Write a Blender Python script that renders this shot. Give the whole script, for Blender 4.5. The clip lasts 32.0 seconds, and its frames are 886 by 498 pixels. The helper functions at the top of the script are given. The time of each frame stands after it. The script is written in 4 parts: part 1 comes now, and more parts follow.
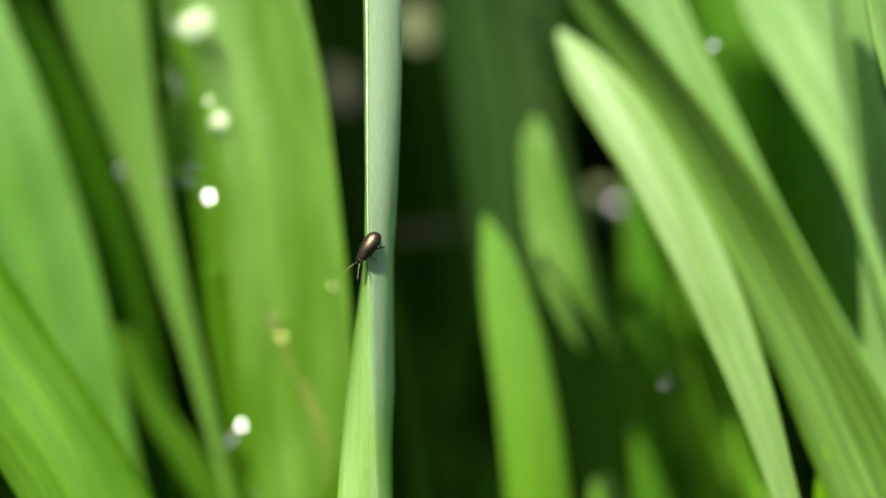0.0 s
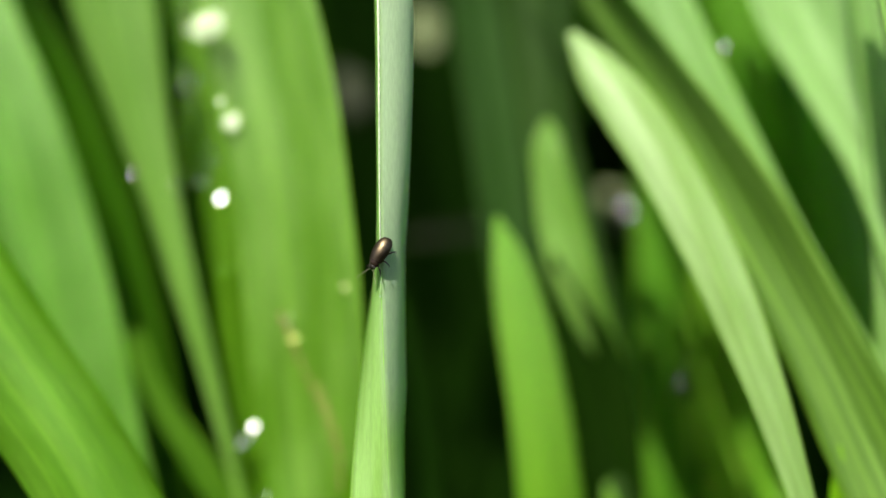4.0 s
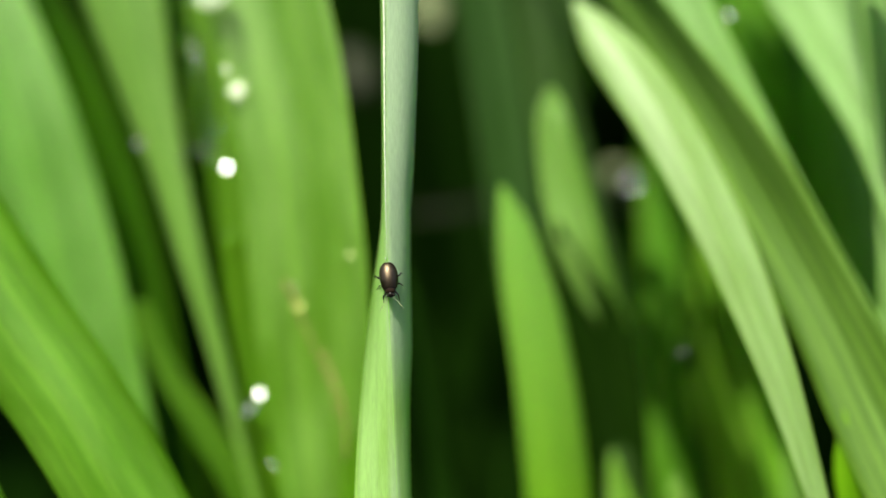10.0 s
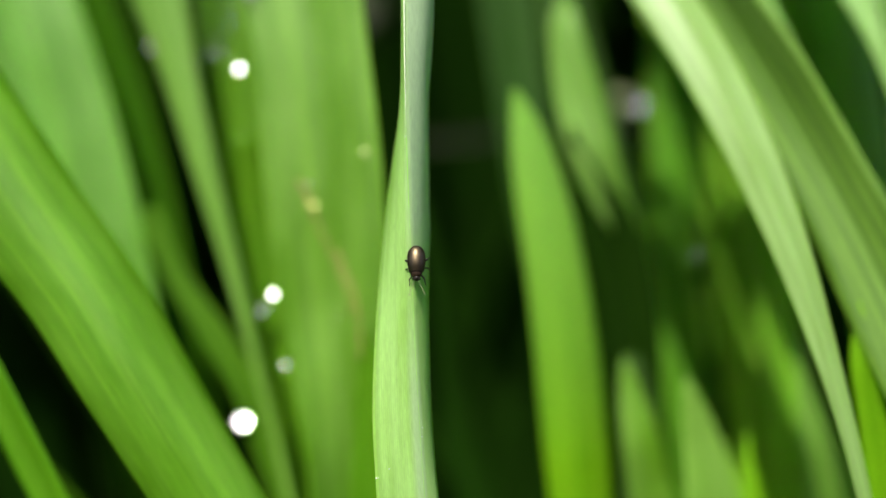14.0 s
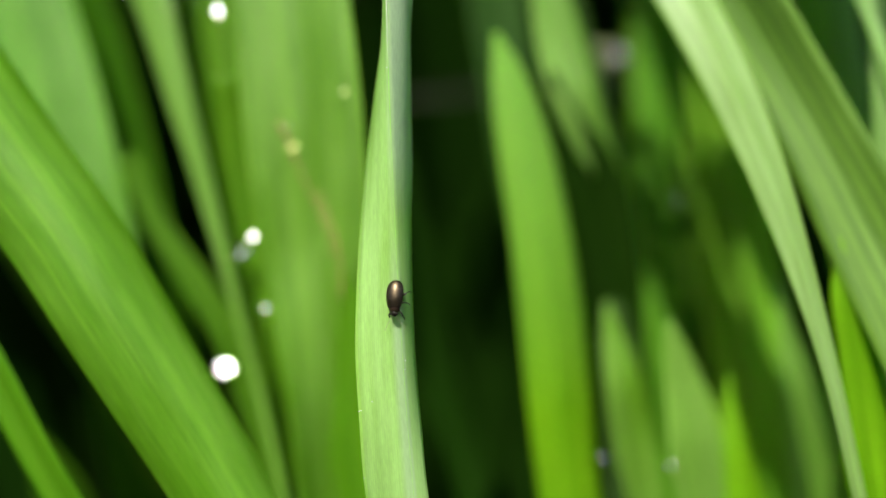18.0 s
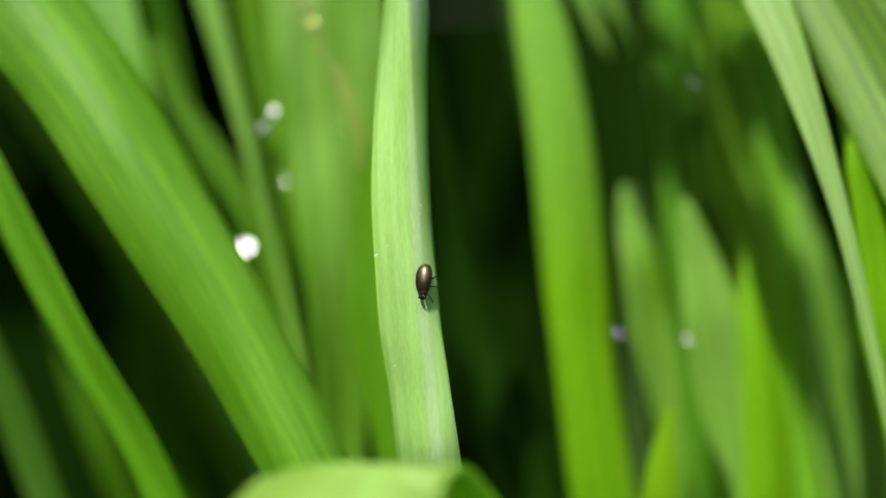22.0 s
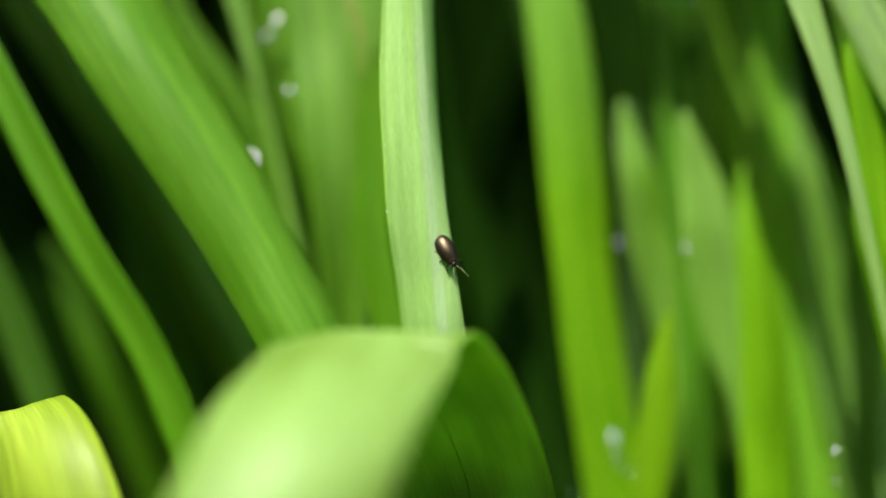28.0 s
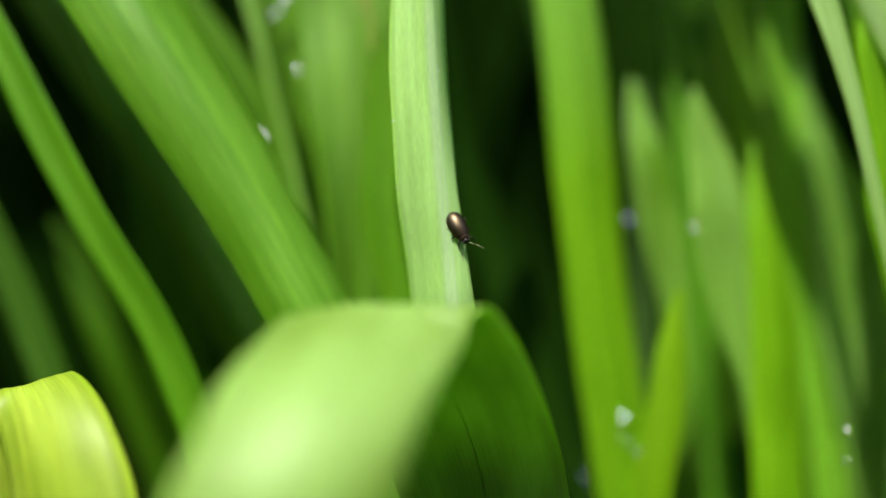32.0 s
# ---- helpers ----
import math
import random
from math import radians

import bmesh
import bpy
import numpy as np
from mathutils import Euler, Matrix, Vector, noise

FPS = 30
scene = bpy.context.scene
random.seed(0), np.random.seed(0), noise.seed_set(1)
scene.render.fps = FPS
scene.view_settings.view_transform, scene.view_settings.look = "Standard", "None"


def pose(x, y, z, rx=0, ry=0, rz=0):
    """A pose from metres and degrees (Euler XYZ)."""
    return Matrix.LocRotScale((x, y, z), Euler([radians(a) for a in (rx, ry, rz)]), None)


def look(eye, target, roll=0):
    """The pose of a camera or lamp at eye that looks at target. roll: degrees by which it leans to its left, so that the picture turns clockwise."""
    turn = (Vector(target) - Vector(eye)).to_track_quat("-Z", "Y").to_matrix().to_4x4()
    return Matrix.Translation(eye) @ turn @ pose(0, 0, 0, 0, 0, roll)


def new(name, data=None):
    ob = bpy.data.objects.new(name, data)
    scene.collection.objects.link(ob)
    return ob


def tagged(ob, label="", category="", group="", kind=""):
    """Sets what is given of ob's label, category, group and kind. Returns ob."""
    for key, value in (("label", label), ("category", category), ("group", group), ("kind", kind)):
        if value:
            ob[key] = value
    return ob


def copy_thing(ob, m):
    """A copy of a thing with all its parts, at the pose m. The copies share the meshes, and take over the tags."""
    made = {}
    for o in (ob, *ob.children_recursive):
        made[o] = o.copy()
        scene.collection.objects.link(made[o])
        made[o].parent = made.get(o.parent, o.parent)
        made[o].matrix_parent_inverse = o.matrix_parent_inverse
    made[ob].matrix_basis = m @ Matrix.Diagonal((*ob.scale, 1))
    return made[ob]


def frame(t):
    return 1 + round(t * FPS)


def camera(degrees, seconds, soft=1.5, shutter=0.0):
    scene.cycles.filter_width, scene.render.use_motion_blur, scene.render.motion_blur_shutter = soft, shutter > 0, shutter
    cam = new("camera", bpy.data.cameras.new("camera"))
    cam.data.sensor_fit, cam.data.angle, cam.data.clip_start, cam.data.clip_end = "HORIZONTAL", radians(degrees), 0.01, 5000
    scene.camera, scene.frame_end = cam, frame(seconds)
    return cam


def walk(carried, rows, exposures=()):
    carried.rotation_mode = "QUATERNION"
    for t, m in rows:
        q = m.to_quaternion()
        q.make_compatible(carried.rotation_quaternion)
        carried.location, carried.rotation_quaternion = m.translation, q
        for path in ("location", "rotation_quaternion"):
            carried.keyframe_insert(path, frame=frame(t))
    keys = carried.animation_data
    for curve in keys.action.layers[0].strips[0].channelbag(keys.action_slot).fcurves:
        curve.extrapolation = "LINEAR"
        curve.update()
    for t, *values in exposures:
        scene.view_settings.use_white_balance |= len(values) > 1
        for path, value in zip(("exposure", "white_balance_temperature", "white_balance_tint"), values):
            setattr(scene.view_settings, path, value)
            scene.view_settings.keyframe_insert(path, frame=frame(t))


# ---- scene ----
# A small bronze beetle walks down a folded grass blade; a close lens follows it downwards.
cam = camera(45, 32.0)
cam.data.dof.use_dof = True
cam.data.dof.focus_distance = 0.0895
cam.data.dof.aperture_fstop = 5.0
PATH = [
    (0, pose(0.00000, -0.08645, 0.18500, 75.000, -0.000, 0.000)),
    (0.5, pose(0.00069, -0.08569, 0.18472, 75.276, 0.007, 0.186)),
    (1, pose(0.00015, -0.08579, 0.18412, 75.510, -0.129, 0.222)),
    (1.5, pose(-0.00051, -0.08622, 0.18367, 75.620, -0.073, 0.214)),
    (2, pose(-0.00115, -0.08617, 0.18448, 75.666, 0.079, 0.061)),
    (2.5, pose(-0.00184, -0.08664, 0.18414, 75.675, -0.010, -0.020)),
    (4.5, pose(-0.00097, -0.08657, 0.18395, 75.564, 0.138, 0.054)),
    (5, pose(-0.00130, -0.08677, 0.18362, 75.656, 0.068, 0.142)),
    (5.5, pose(-0.00104, -0.08735, 0.18473, 75.629, 0.057, 0.272)),
    (6, pose(-0.00023, -0.08778, 0.18445, 75.710, 0.063, 0.401)),
    (6.5, pose(-0.00027, -0.08749, 0.18351, 75.802, 0.061, 0.392)),
    (7, pose(-0.00076, -0.08750, 0.18252, 75.730, 0.190, 0.299)),
    (7.5, pose(-0.00118, -0.08736, 0.18142, 75.554, 0.279, 0.284)),
    (8, pose(-0.00046, -0.08733, 0.18259, 75.567, 0.321, 0.122)),
    (8.5, pose(-0.00068, -0.08757, 0.18328, 75.407, 0.109, -0.078)),
    (9, pose(-0.00110, -0.08730, 0.18216, 75.583, 0.199, 0.001)),
    (9.5, pose(-0.00099, -0.08751, 0.18185, 75.530, 0.179, 0.054)),
    (10, pose(-0.00137, -0.08766, 0.18116, 75.462, 0.221, 0.152)),
    (10.5, pose(-0.00181, -0.08822, 0.17985, 75.684, 0.104, 0.271)),
    (11, pose(-0.00200, -0.08829, 0.17873, 75.879, 0.207, 0.209)),
    (11.5, pose(-0.00261, -0.08864, 0.17691, 75.974, 0.150, 0.013)),
    (12, pose(-0.00307, -0.08936, 0.17485, 76.196, 0.230, -0.399)),
    (12.5, pose(-0.00324, -0.08985, 0.17294, 76.322, 0.231, -0.538)),
    (13, pose(-0.00378, -0.08978, 0.17242, 76.197, 0.225, -0.528)),
    (13.5, pose(-0.00393, -0.08998, 0.17168, 76.059, 0.043, -0.546)),
    (14, pose(-0.00417, -0.09006, 0.17049, 75.917, 0.011, -0.535)),
    (14.5, pose(-0.00449, -0.09017, 0.16972, 75.806, 0.052, -0.614)),
    (16.5, pose(-0.00362, -0.09036, 0.16671, 75.593, 0.087, -1.494)),
    (17, pose(-0.00287, -0.09039, 0.16659, 75.594, 0.137, -1.557)),
    (17.5, pose(-0.00329, -0.09071, 0.16629, 75.498, 0.138, -1.509)),
    (18, pose(-0.00371, -0.09084, 0.16568, 75.381, 0.100, -1.336)),
    (18.5, pose(-0.00354, -0.09069, 0.16580, 75.280, 0.160, -1.213)),
    (19, pose(-0.00333, -0.09123, 0.16291, 75.523, 0.170, -1.022)),
    (19.5, pose(-0.00365, -0.09304, 0.16086, 75.553, 0.185, -0.841)),
    (20, pose(-0.00389, -0.09383, 0.15747, 75.479, 0.195, -0.569)),
    (20.5, pose(-0.00389, -0.09310, 0.15588, 75.422, 0.222, -0.397)),
    (21, pose(-0.00384, -0.09310, 0.15487, 75.538, 0.221, -0.198)),
    (21.5, pose(-0.00287, -0.09469, 0.15412, 75.870, 0.221, 0.052)),
    (22, pose(-0.00254, -0.09573, 0.15238, 76.094, 0.336, 0.242)),
    (22.5, pose(-0.00205, -0.09654, 0.14915, 76.494, 0.133, 0.397)),
    (23, pose(-0.00253, -0.09731, 0.14767, 76.496, 0.098, 0.282)),
    (23.5, pose(-0.00253, -0.09831, 0.14475, 76.668, 0.009, 0.247)),
    (24, pose(-0.00313, -0.09806, 0.14486, 76.384, 0.090, 0.105)),
    (24.5, pose(-0.00348, -0.09816, 0.14460, 76.307, 0.136, 0.058)),
    (25, pose(-0.00438, -0.09827, 0.14420, 76.352, -0.115, -0.099)),
    (25.5, pose(-0.00473, -0.09812, 0.14432, 76.347, -0.271, -0.233)),
    (27.5, pose(-0.00490, -0.09977, 0.14218, 76.042, -0.153, -0.907)),
    (28, pose(-0.00521, -0.09903, 0.14361, 76.020, -0.104, -0.953)),
    (28.5, pose(-0.00551, -0.09892, 0.14373, 75.826, -0.021, -0.964)),
    (29, pose(-0.00509, -0.09921, 0.14362, 75.883, -0.000, -0.746)),
    (29.5, pose(-0.00538, -0.09913, 0.14254, 75.928, 0.016, -0.639)),
    (30, pose(-0.00527, -0.09915, 0.14270, 75.797, 0.092, -0.515)),
    (30.5, pose(-0.00538, -0.09910, 0.14174, 75.805, 0.152, -0.487)),
    (31, pose(-0.00529, -0.09909, 0.14130, 75.726, 0.063, -0.585)),
    (31.5, pose(-0.00530, -0.09902, 0.14186, 75.674, -0.069, -0.713)),
    (32, pose(-0.00571, -0.09894, 0.14215, 75.626, -0.096, -0.735)),
]
walk(cam, PATH)

# ---- light ----
TO_SUN = Vector((-0.20, -0.30, 0.93)).normalized()
world = bpy.data.worlds.new("sky")
scene.world = world
world.use_nodes = True
wn = world.node_tree.nodes
sky = wn.new("ShaderNodeTexSky")
sky.sky_type, sky.sun_disc = "NISHITA", False
sky.air_density, sky.dust_density, sky.ozone_density = 0.7, 3.0, 0.3  # a pale hazy sky
sky.sun_elevation = math.asin(TO_SUN.z)
sky.sun_rotation = math.atan2(TO_SUN.x, TO_SUN.y)
world.node_tree.links.new(sky.outputs[0], wn["Background"].inputs["Color"])
wn["Background"].inputs["Strength"].default_value = 0.108
sun = new("sun", bpy.data.lights.new("sun", "SUN"))
sun.data.energy, sun.data.angle, sun.data.color = 4.3, radians(0.5), (0.97, 0.96, 0.80)
sun.matrix_world = look(TO_SUN, (0, 0, 0))
scene.view_settings.exposure = 1.0

# ---- materials ----


def material(name):
    mat = bpy.data.materials.new(name)
    mat.use_nodes = True
    nodes, links = mat.node_tree.nodes, mat.node_tree.links

    def node(kind, **values):
        n = nodes.new(kind)
        for key, value in values.items():
            n.inputs[key].default_value = value
        return n

    return mat, node, links, nodes["Principled BSDF"], nodes["Material Output"]


def math_node(node, links, op, a, b=None):
    n = node("ShaderNodeMath")
    n.operation = op
    for i, v in enumerate((a, b)):
        if v is None:
            continue
        if isinstance(v, (int, float)):
            n.inputs[i].default_value = v
        else:
            links.new(v, n.inputs[i])
    return n.outputs[0]


def ramp(node, links, fac, *stops):
    n = node("ShaderNodeValToRGB")
    cr = n.color_ramp
    while len(cr.elements) < len(stops):
        cr.elements.new(0.5)
    for e, (at, col) in zip(cr.elements, stops):
        e.position, e.color = at, (*col, 1)
    links.new(fac, n.inputs[0])
    return n.outputs[0]


def mixed(node, links, fac, a, b, how="MIX"):
    n = node("ShaderNodeMix")
    n.data_type, n.blend_type = "RGBA", how
    for i, v in ((0, fac), (6, a), (7, b)):
        if isinstance(v, (int, float)):
            n.inputs[i].default_value = v
        elif isinstance(v, tuple):
            n.inputs[i].default_value = (*v, 1)
        else:
            links.new(v, n.inputs[i])
    return n.outputs[2]


def leaf_material(name, dark, light, glow, veins=30, thin=0.5, rough=0.46, vein_depth=0.06, painted_sheen=None, cross=25.0, relief=0.14, speckle=1.0, sheen=0.5, streaks=0.22, wax=0.0, tip_sheen=0.0):
    """Living grass: long streaks and parallel veins along the blade, light shining through."""
    mat, node, links, bsdf, out = material(name)
    uv = node("ShaderNodeUVMap")
    sep = node("ShaderNodeSeparateXYZ")
    links.new(uv.outputs[0], sep.inputs[0])
    info = node("ShaderNodeObjectInfo")
    shift = math_node(node, links, "MULTIPLY", info.outputs["Random"], 37.0)
    comb = node("ShaderNodeCombineXYZ")
    links.new(math_node(node, links, "MULTIPLY", sep.outputs[0], 9.0), comb.inputs[0])
    links.new(math_node(node, links, "MULTIPLY", sep.outputs[1], 2.2), comb.inputs[1])
    links.new(shift, comb.inputs[2])
    streak = node("ShaderNodeTexNoise", Scale=1.0, Detail=5.0, Roughness=0.6)
    links.new(comb.outputs[0], streak.inputs["Vector"])
    fine_at = node("ShaderNodeCombineXYZ")
    links.new(math_node(node, links, "MULTIPLY", sep.outputs[0], 55.0), fine_at.inputs[0])
    links.new(math_node(node, links, "MULTIPLY", sep.outputs[1], cross), fine_at.inputs[1])
    links.new(shift, fine_at.inputs[2])
    fine = node("ShaderNodeTexNoise", Scale=1.0, Detail=4.0, Roughness=0.65)
    links.new(fine_at.outputs[0], fine.inputs["Vector"])
    # parallel veins
    bend = math_node(node, links, "MULTIPLY", streak.outputs["Fac"], 1.5)
    wave = math_node(node, links, "SINE", math_node(node, links, "ADD", math_node(node, links, "MULTIPLY", sep.outputs[0], veins * 6.283), bend))
    vein = math_node(node, links, "MULTIPLY", math_node(node, links, "ADD", wave, 1.0), 0.5)
    base = ramp(node, links, streak.outputs["Fac"], (0.3, dark), (0.7, light))
    grain = ramp(node, links, fine.outputs["Fac"], (0.25, (1 - 0.22 * speckle, 1 - 0.2 * speckle, 1 - 0.26 * speckle)), (0.75, (1 + 0.15 * speckle, 1 + 0.12 * speckle, 1 + 0.1 * speckle)))
    base = mixed(node, links, 1.0, base, grain, "MULTIPLY")
    veiny = ramp(node, links, vein, (0.0, (1 - vein_depth, 1 - vein_depth * 0.8, 1 - vein_depth)), (0.6, (1.03, 1.03, 1.0)))
    base = mixed(node, links, 1.0, base, veiny, "MULTIPLY")
    # long uneven streaks, and paler waxy patches drawn out along the blade
    long_at = node("ShaderNodeCombineXYZ")
    links.new(math_node(node, links, "MULTIPLY", sep.outputs[0], 15.0), long_at.inputs[0])
    links.new(math_node(node, links, "MULTIPLY", sep.outputs[1], 1.6), long_at.inputs[1])
    links.new(math_node(node, links, "ADD", shift, 5.0), long_at.inputs[2])
    long = node("ShaderNodeTexNoise", Scale=1.0, Detail=3.0, Roughness=0.55)
    links.new(long_at.outputs[0], long.inputs["Vector"])
    lines = ramp(node, links, long.outputs["Fac"], (0.34, (1 - streaks, 1 - 0.85 * streaks, 1 - 1.1 * streaks)), (0.66, (1 + 0.6 * streaks, 1 + 0.5 * streaks, 1 + 0.6 * streaks)))
    base = mixed(node, links, 1.0, base, lines, "MULTIPLY")
    patch_at = node("ShaderNodeCombineXYZ")
    links.new(math_node(node, links, "MULTIPLY", sep.outputs[0], 2.6), patch_at.inputs[0])
    links.new(math_node(node, links, "MULTIPLY", sep.outputs[1], 5.5), patch_at.inputs[1])
    links.new(math_node(node, links, "ADD", shift, 11.0), patch_at.inputs[2])
    patch = node("ShaderNodeTexNoise", Scale=1.0, Detail=4.0, Roughness=0.6)
    links.new(patch_at.outputs[0], patch.inputs["Vector"])
    tone = ramp(node, links, patch.outputs["Fac"], (0.33, (0.82, 0.88, 0.62)), (0.67, (1.2, 1.12, 1.3)))
    base = mixed(node, links, 1.0, base, tone, "MULTIPLY")
    if wax:
        veil = ramp(node, links, patch.outputs["Fac"], (0.38, (0, 0, 0)), (0.72, (wax, wax, wax)))
        base = mixed(node, links, veil, base, (0.33, 0.53, 0.18))
    if tip_sheen:  # paler towards the tip, the sky's sheen put into the colour
        veil = ramp(node, links, sep.outputs[1], (0.05, (tip_sheen,) * 3), (0.4, (0, 0, 0)))
        base = mixed(node, links, veil, base, (0.33, 0.53, 0.18))
    margin = ramp(node, links, math_node(node, links, "ABSOLUTE", math_node(node, links, "SUBTRACT", sep.outputs[0], 0.5)), (0.455, (1, 1, 1)), (0.49, (1.2, 1.22, 0.85)))
    base = mixed(node, links, 1.0, base, margin, "MULTIPLY")
    if painted_sheen:  # sky sheen painted on one half of the blade, lower down beside its fold
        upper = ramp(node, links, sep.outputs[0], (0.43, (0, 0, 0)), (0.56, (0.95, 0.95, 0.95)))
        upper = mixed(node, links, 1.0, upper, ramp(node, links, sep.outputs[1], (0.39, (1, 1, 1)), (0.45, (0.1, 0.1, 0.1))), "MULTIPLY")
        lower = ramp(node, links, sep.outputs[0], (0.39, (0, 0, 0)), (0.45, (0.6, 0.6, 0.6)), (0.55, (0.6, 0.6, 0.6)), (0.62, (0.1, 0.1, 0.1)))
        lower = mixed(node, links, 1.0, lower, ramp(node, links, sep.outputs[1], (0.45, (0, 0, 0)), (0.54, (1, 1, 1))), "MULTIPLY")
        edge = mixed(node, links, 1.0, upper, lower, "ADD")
        base = mixed(node, links, edge, base, mixed(node, links, 1.0, painted_sheen, grain, "MULTIPLY"))
    hue = node("ShaderNodeHueSaturation")
    links.new(math_node(node, links, "ADD", math_node(node, links, "MULTIPLY", info.outputs["Random"], 0.018), 0.491), hue.inputs["Hue"])
    links.new(math_node(node, links, "ADD", math_node(node, links, "MULTIPLY", info.outputs["Random"], 0.12), 0.94), hue.inputs["Value"])
    links.new(base, hue.inputs["Color"])
    base = hue.outputs[0]
    links.new(base, bsdf.inputs["Base Color"])
    bsdf.inputs["Specular IOR Level"].default_value = sheen
    links.new(math_node(node, links, "ADD", math_node(node, links, "MULTIPLY", fine.outputs["Fac"], 0.22), rough - 0.11), bsdf.inputs["Roughness"])
    height = math_node(node, links, "ADD", math_node(node, links, "MULTIPLY", vein, 0.6), math_node(node, links, "MULTIPLY", fine.outputs["Fac"], 0.6))
    bump = node("ShaderNodeBump", Strength=relief, Distance=0.00006)
    links.new(height, bump.inputs["Height"])
    links.new(bump.outputs[0], bsdf.inputs["Normal"])
    through_light = node("ShaderNodeBsdfTranslucent")
    links.new(mixed(node, links, 1.0, base, glow, "MULTIPLY"), through_light.inputs["Color"])
    mix = node("ShaderNodeMixShader", Fac=thin)
    links.new(bsdf.outputs[0], mix.inputs[1])
    links.new(through_light.outputs[0], mix.inputs[2])
    links.new(mix.outputs[0], out.inputs["Surface"])
    return mat


FRESH = leaf_material("fresh_leaf", (0.095, 0.255, 0.004), (0.145, 0.335, 0.011), (2.0, 2.1, 0.2), sheen=0.4)
BROAD = leaf_material("broad_leaf", (0.10, 0.28, 0.006), (0.155, 0.365, 0.02), (1.9, 2.0, 0.2), veins=36, rough=0.42, sheen=0.5, wax=0.12)
WAXY = leaf_material("waxy_leaf", (0.24, 0.41, 0.13), (0.345, 0.535, 0.225), (1.7, 1.8, 0.8), veins=24, thin=0.45, rough=0.42, streaks=0.16)
RIBBED = leaf_material("ribbed_leaf", (0.315, 0.55, 0.165), (0.36, 0.60, 0.215), (1.6, 1.65, 0.8), veins=44, thin=0.44, rough=0.36, vein_depth=0.032, cross=110, relief=0.08, speckle=0.6, painted_sheen=(0.47, 0.61, 0.46), streaks=0.07)
LIME = leaf_material("lime_leaf", (0.155, 0.325, 0.003), (0.22, 0.425, 0.01), (2.0, 1.9, 0.1), sheen=0.22)
TIPPED = leaf_material("pale_tipped_leaf", (0.155, 0.325, 0.003), (0.22, 0.425, 0.01), (2.0, 1.9, 0.1), sheen=0.25, tip_sheen=0.4)
YOUNG = leaf_material("young_leaf", (0.112, 0.30, 0.008), (0.16, 0.375, 0.025), (1.6, 1.9, 0.3), veins=34, thin=0.42, rough=0.44, sheen=0.6, wax=0.3)
OLIVE = leaf_material("olive_leaf", (0.06, 0.175, 0.004), (0.105, 0.24, 0.014), (1.7, 1.9, 0.2), thin=0.42, sheen=0.2, streaks=0.35)
VEINED = leaf_material("veined_leaf", (0.12, 0.27, 0.03), (0.185, 0.37, 0.07), (1.6, 1.7, 0.5), veins=26, thin=0.36, rough=0.44, vein_depth=0.2, sheen=0.55, streaks=0.6)
MUTED = leaf_material("muted_leaf", (0.155, 0.325, 0.04), (0.225, 0.415, 0.08), (1.6, 1.7, 0.4), thin=0.4, rough=0.5, sheen=0.4, streaks=0.3)
# greyed and darkened copy: shade on the blades behind, as colour
HAZY = leaf_material("hazy_shade_leaf", (0.032, 0.085, 0.016), (0.058, 0.125, 0.03), (1.5, 1.7, 0.6), thin=0.4, sheen=0.15, streaks=0.3)
ARCHED = leaf_material("pale_young_leaf", (0.188, 0.292, 0.055), (0.22, 0.33, 0.08), (2.0, 2.4, 0.1), veins=34, thin=0.42, wax=0.4, rough=0.5, vein_depth=0.03, relief=0.03, speckle=0.3, streaks=0.08, sheen=0.45)
PALEGREEN = leaf_material("pale_green_leaf", (0.16, 0.35, 0.045), (0.24, 0.455, 0.095), (1.8, 1.9, 0.5), veins=36, rough=0.44, sheen=0.65, wax=0.2)
# brightened colour makes up for bounced light missing in the shade
SHADE_LIFT = leaf_material("shade_lift_leaf", (0.18, 0.41, 0.02), (0.25, 0.50, 0.045), (1.8, 1.9, 0.3), sheen=0.4, streaks=0.3)
YELLOWED = leaf_material("yellowed_leaf", (0.31, 0.42, 0.025), (0.40, 0.52, 0.06), (1.6, 1.6, 0.4), veins=26, vein_depth=0.1, streaks=0.12)
# shade painted as a dark base colour, since the sun reaches these
VIVID = leaf_material("vivid_shade_leaf", (0.034, 0.125, 0.003), (0.058, 0.18, 0.006), (1.5, 1.9, 0.3), thin=0.45, sheen=0.12)
# very dark base in place of the shade between dense blades
DARK_SHADE = leaf_material("dark_shade_leaf", (0.009, 0.034, 0.003), (0.019, 0.058, 0.005), (1.2, 1.3, 0.4), thin=0.4, sheen=0.04)
# darker copy of the leaf colour for blades meant in shade
SHADY = leaf_material("dull_shade_leaf", (0.045, 0.13, 0.011), (0.08, 0.185, 0.024), (1.6, 1.8, 0.5), thin=0.42, sheen=0.12, streaks=0.3)



def soil_material():
    mat, node, links, bsdf, out = material("dark_soil")
    at = node("ShaderNodeTexCoord")
    big = node("ShaderNodeTexNoise", Scale=14.0, Detail=8.0, Roughness=0.65)
    small = node("ShaderNodeTexNoise", Scale=320.0, Detail=6.0, Roughness=0.7)
    for n in (big, small):
        links.new(at.outputs["Object"], n.inputs["Vector"])
    a = ramp(node, links, big.outputs["Fac"], (0.3, (0.014, 0.011, 0.007)), (0.7, (0.035, 0.027, 0.017)))
    b = ramp(node, links, small.outputs["Fac"], (0.3, (0.6, 0.6, 0.6)), (0.7, (1.5, 1.4, 1.3)))
    links.new(mixed(node, links, 1.0, a, b, "MULTIPLY"), bsdf.inputs["Base Color"])
    bsdf.inputs["Roughness"].default_value = 0.95
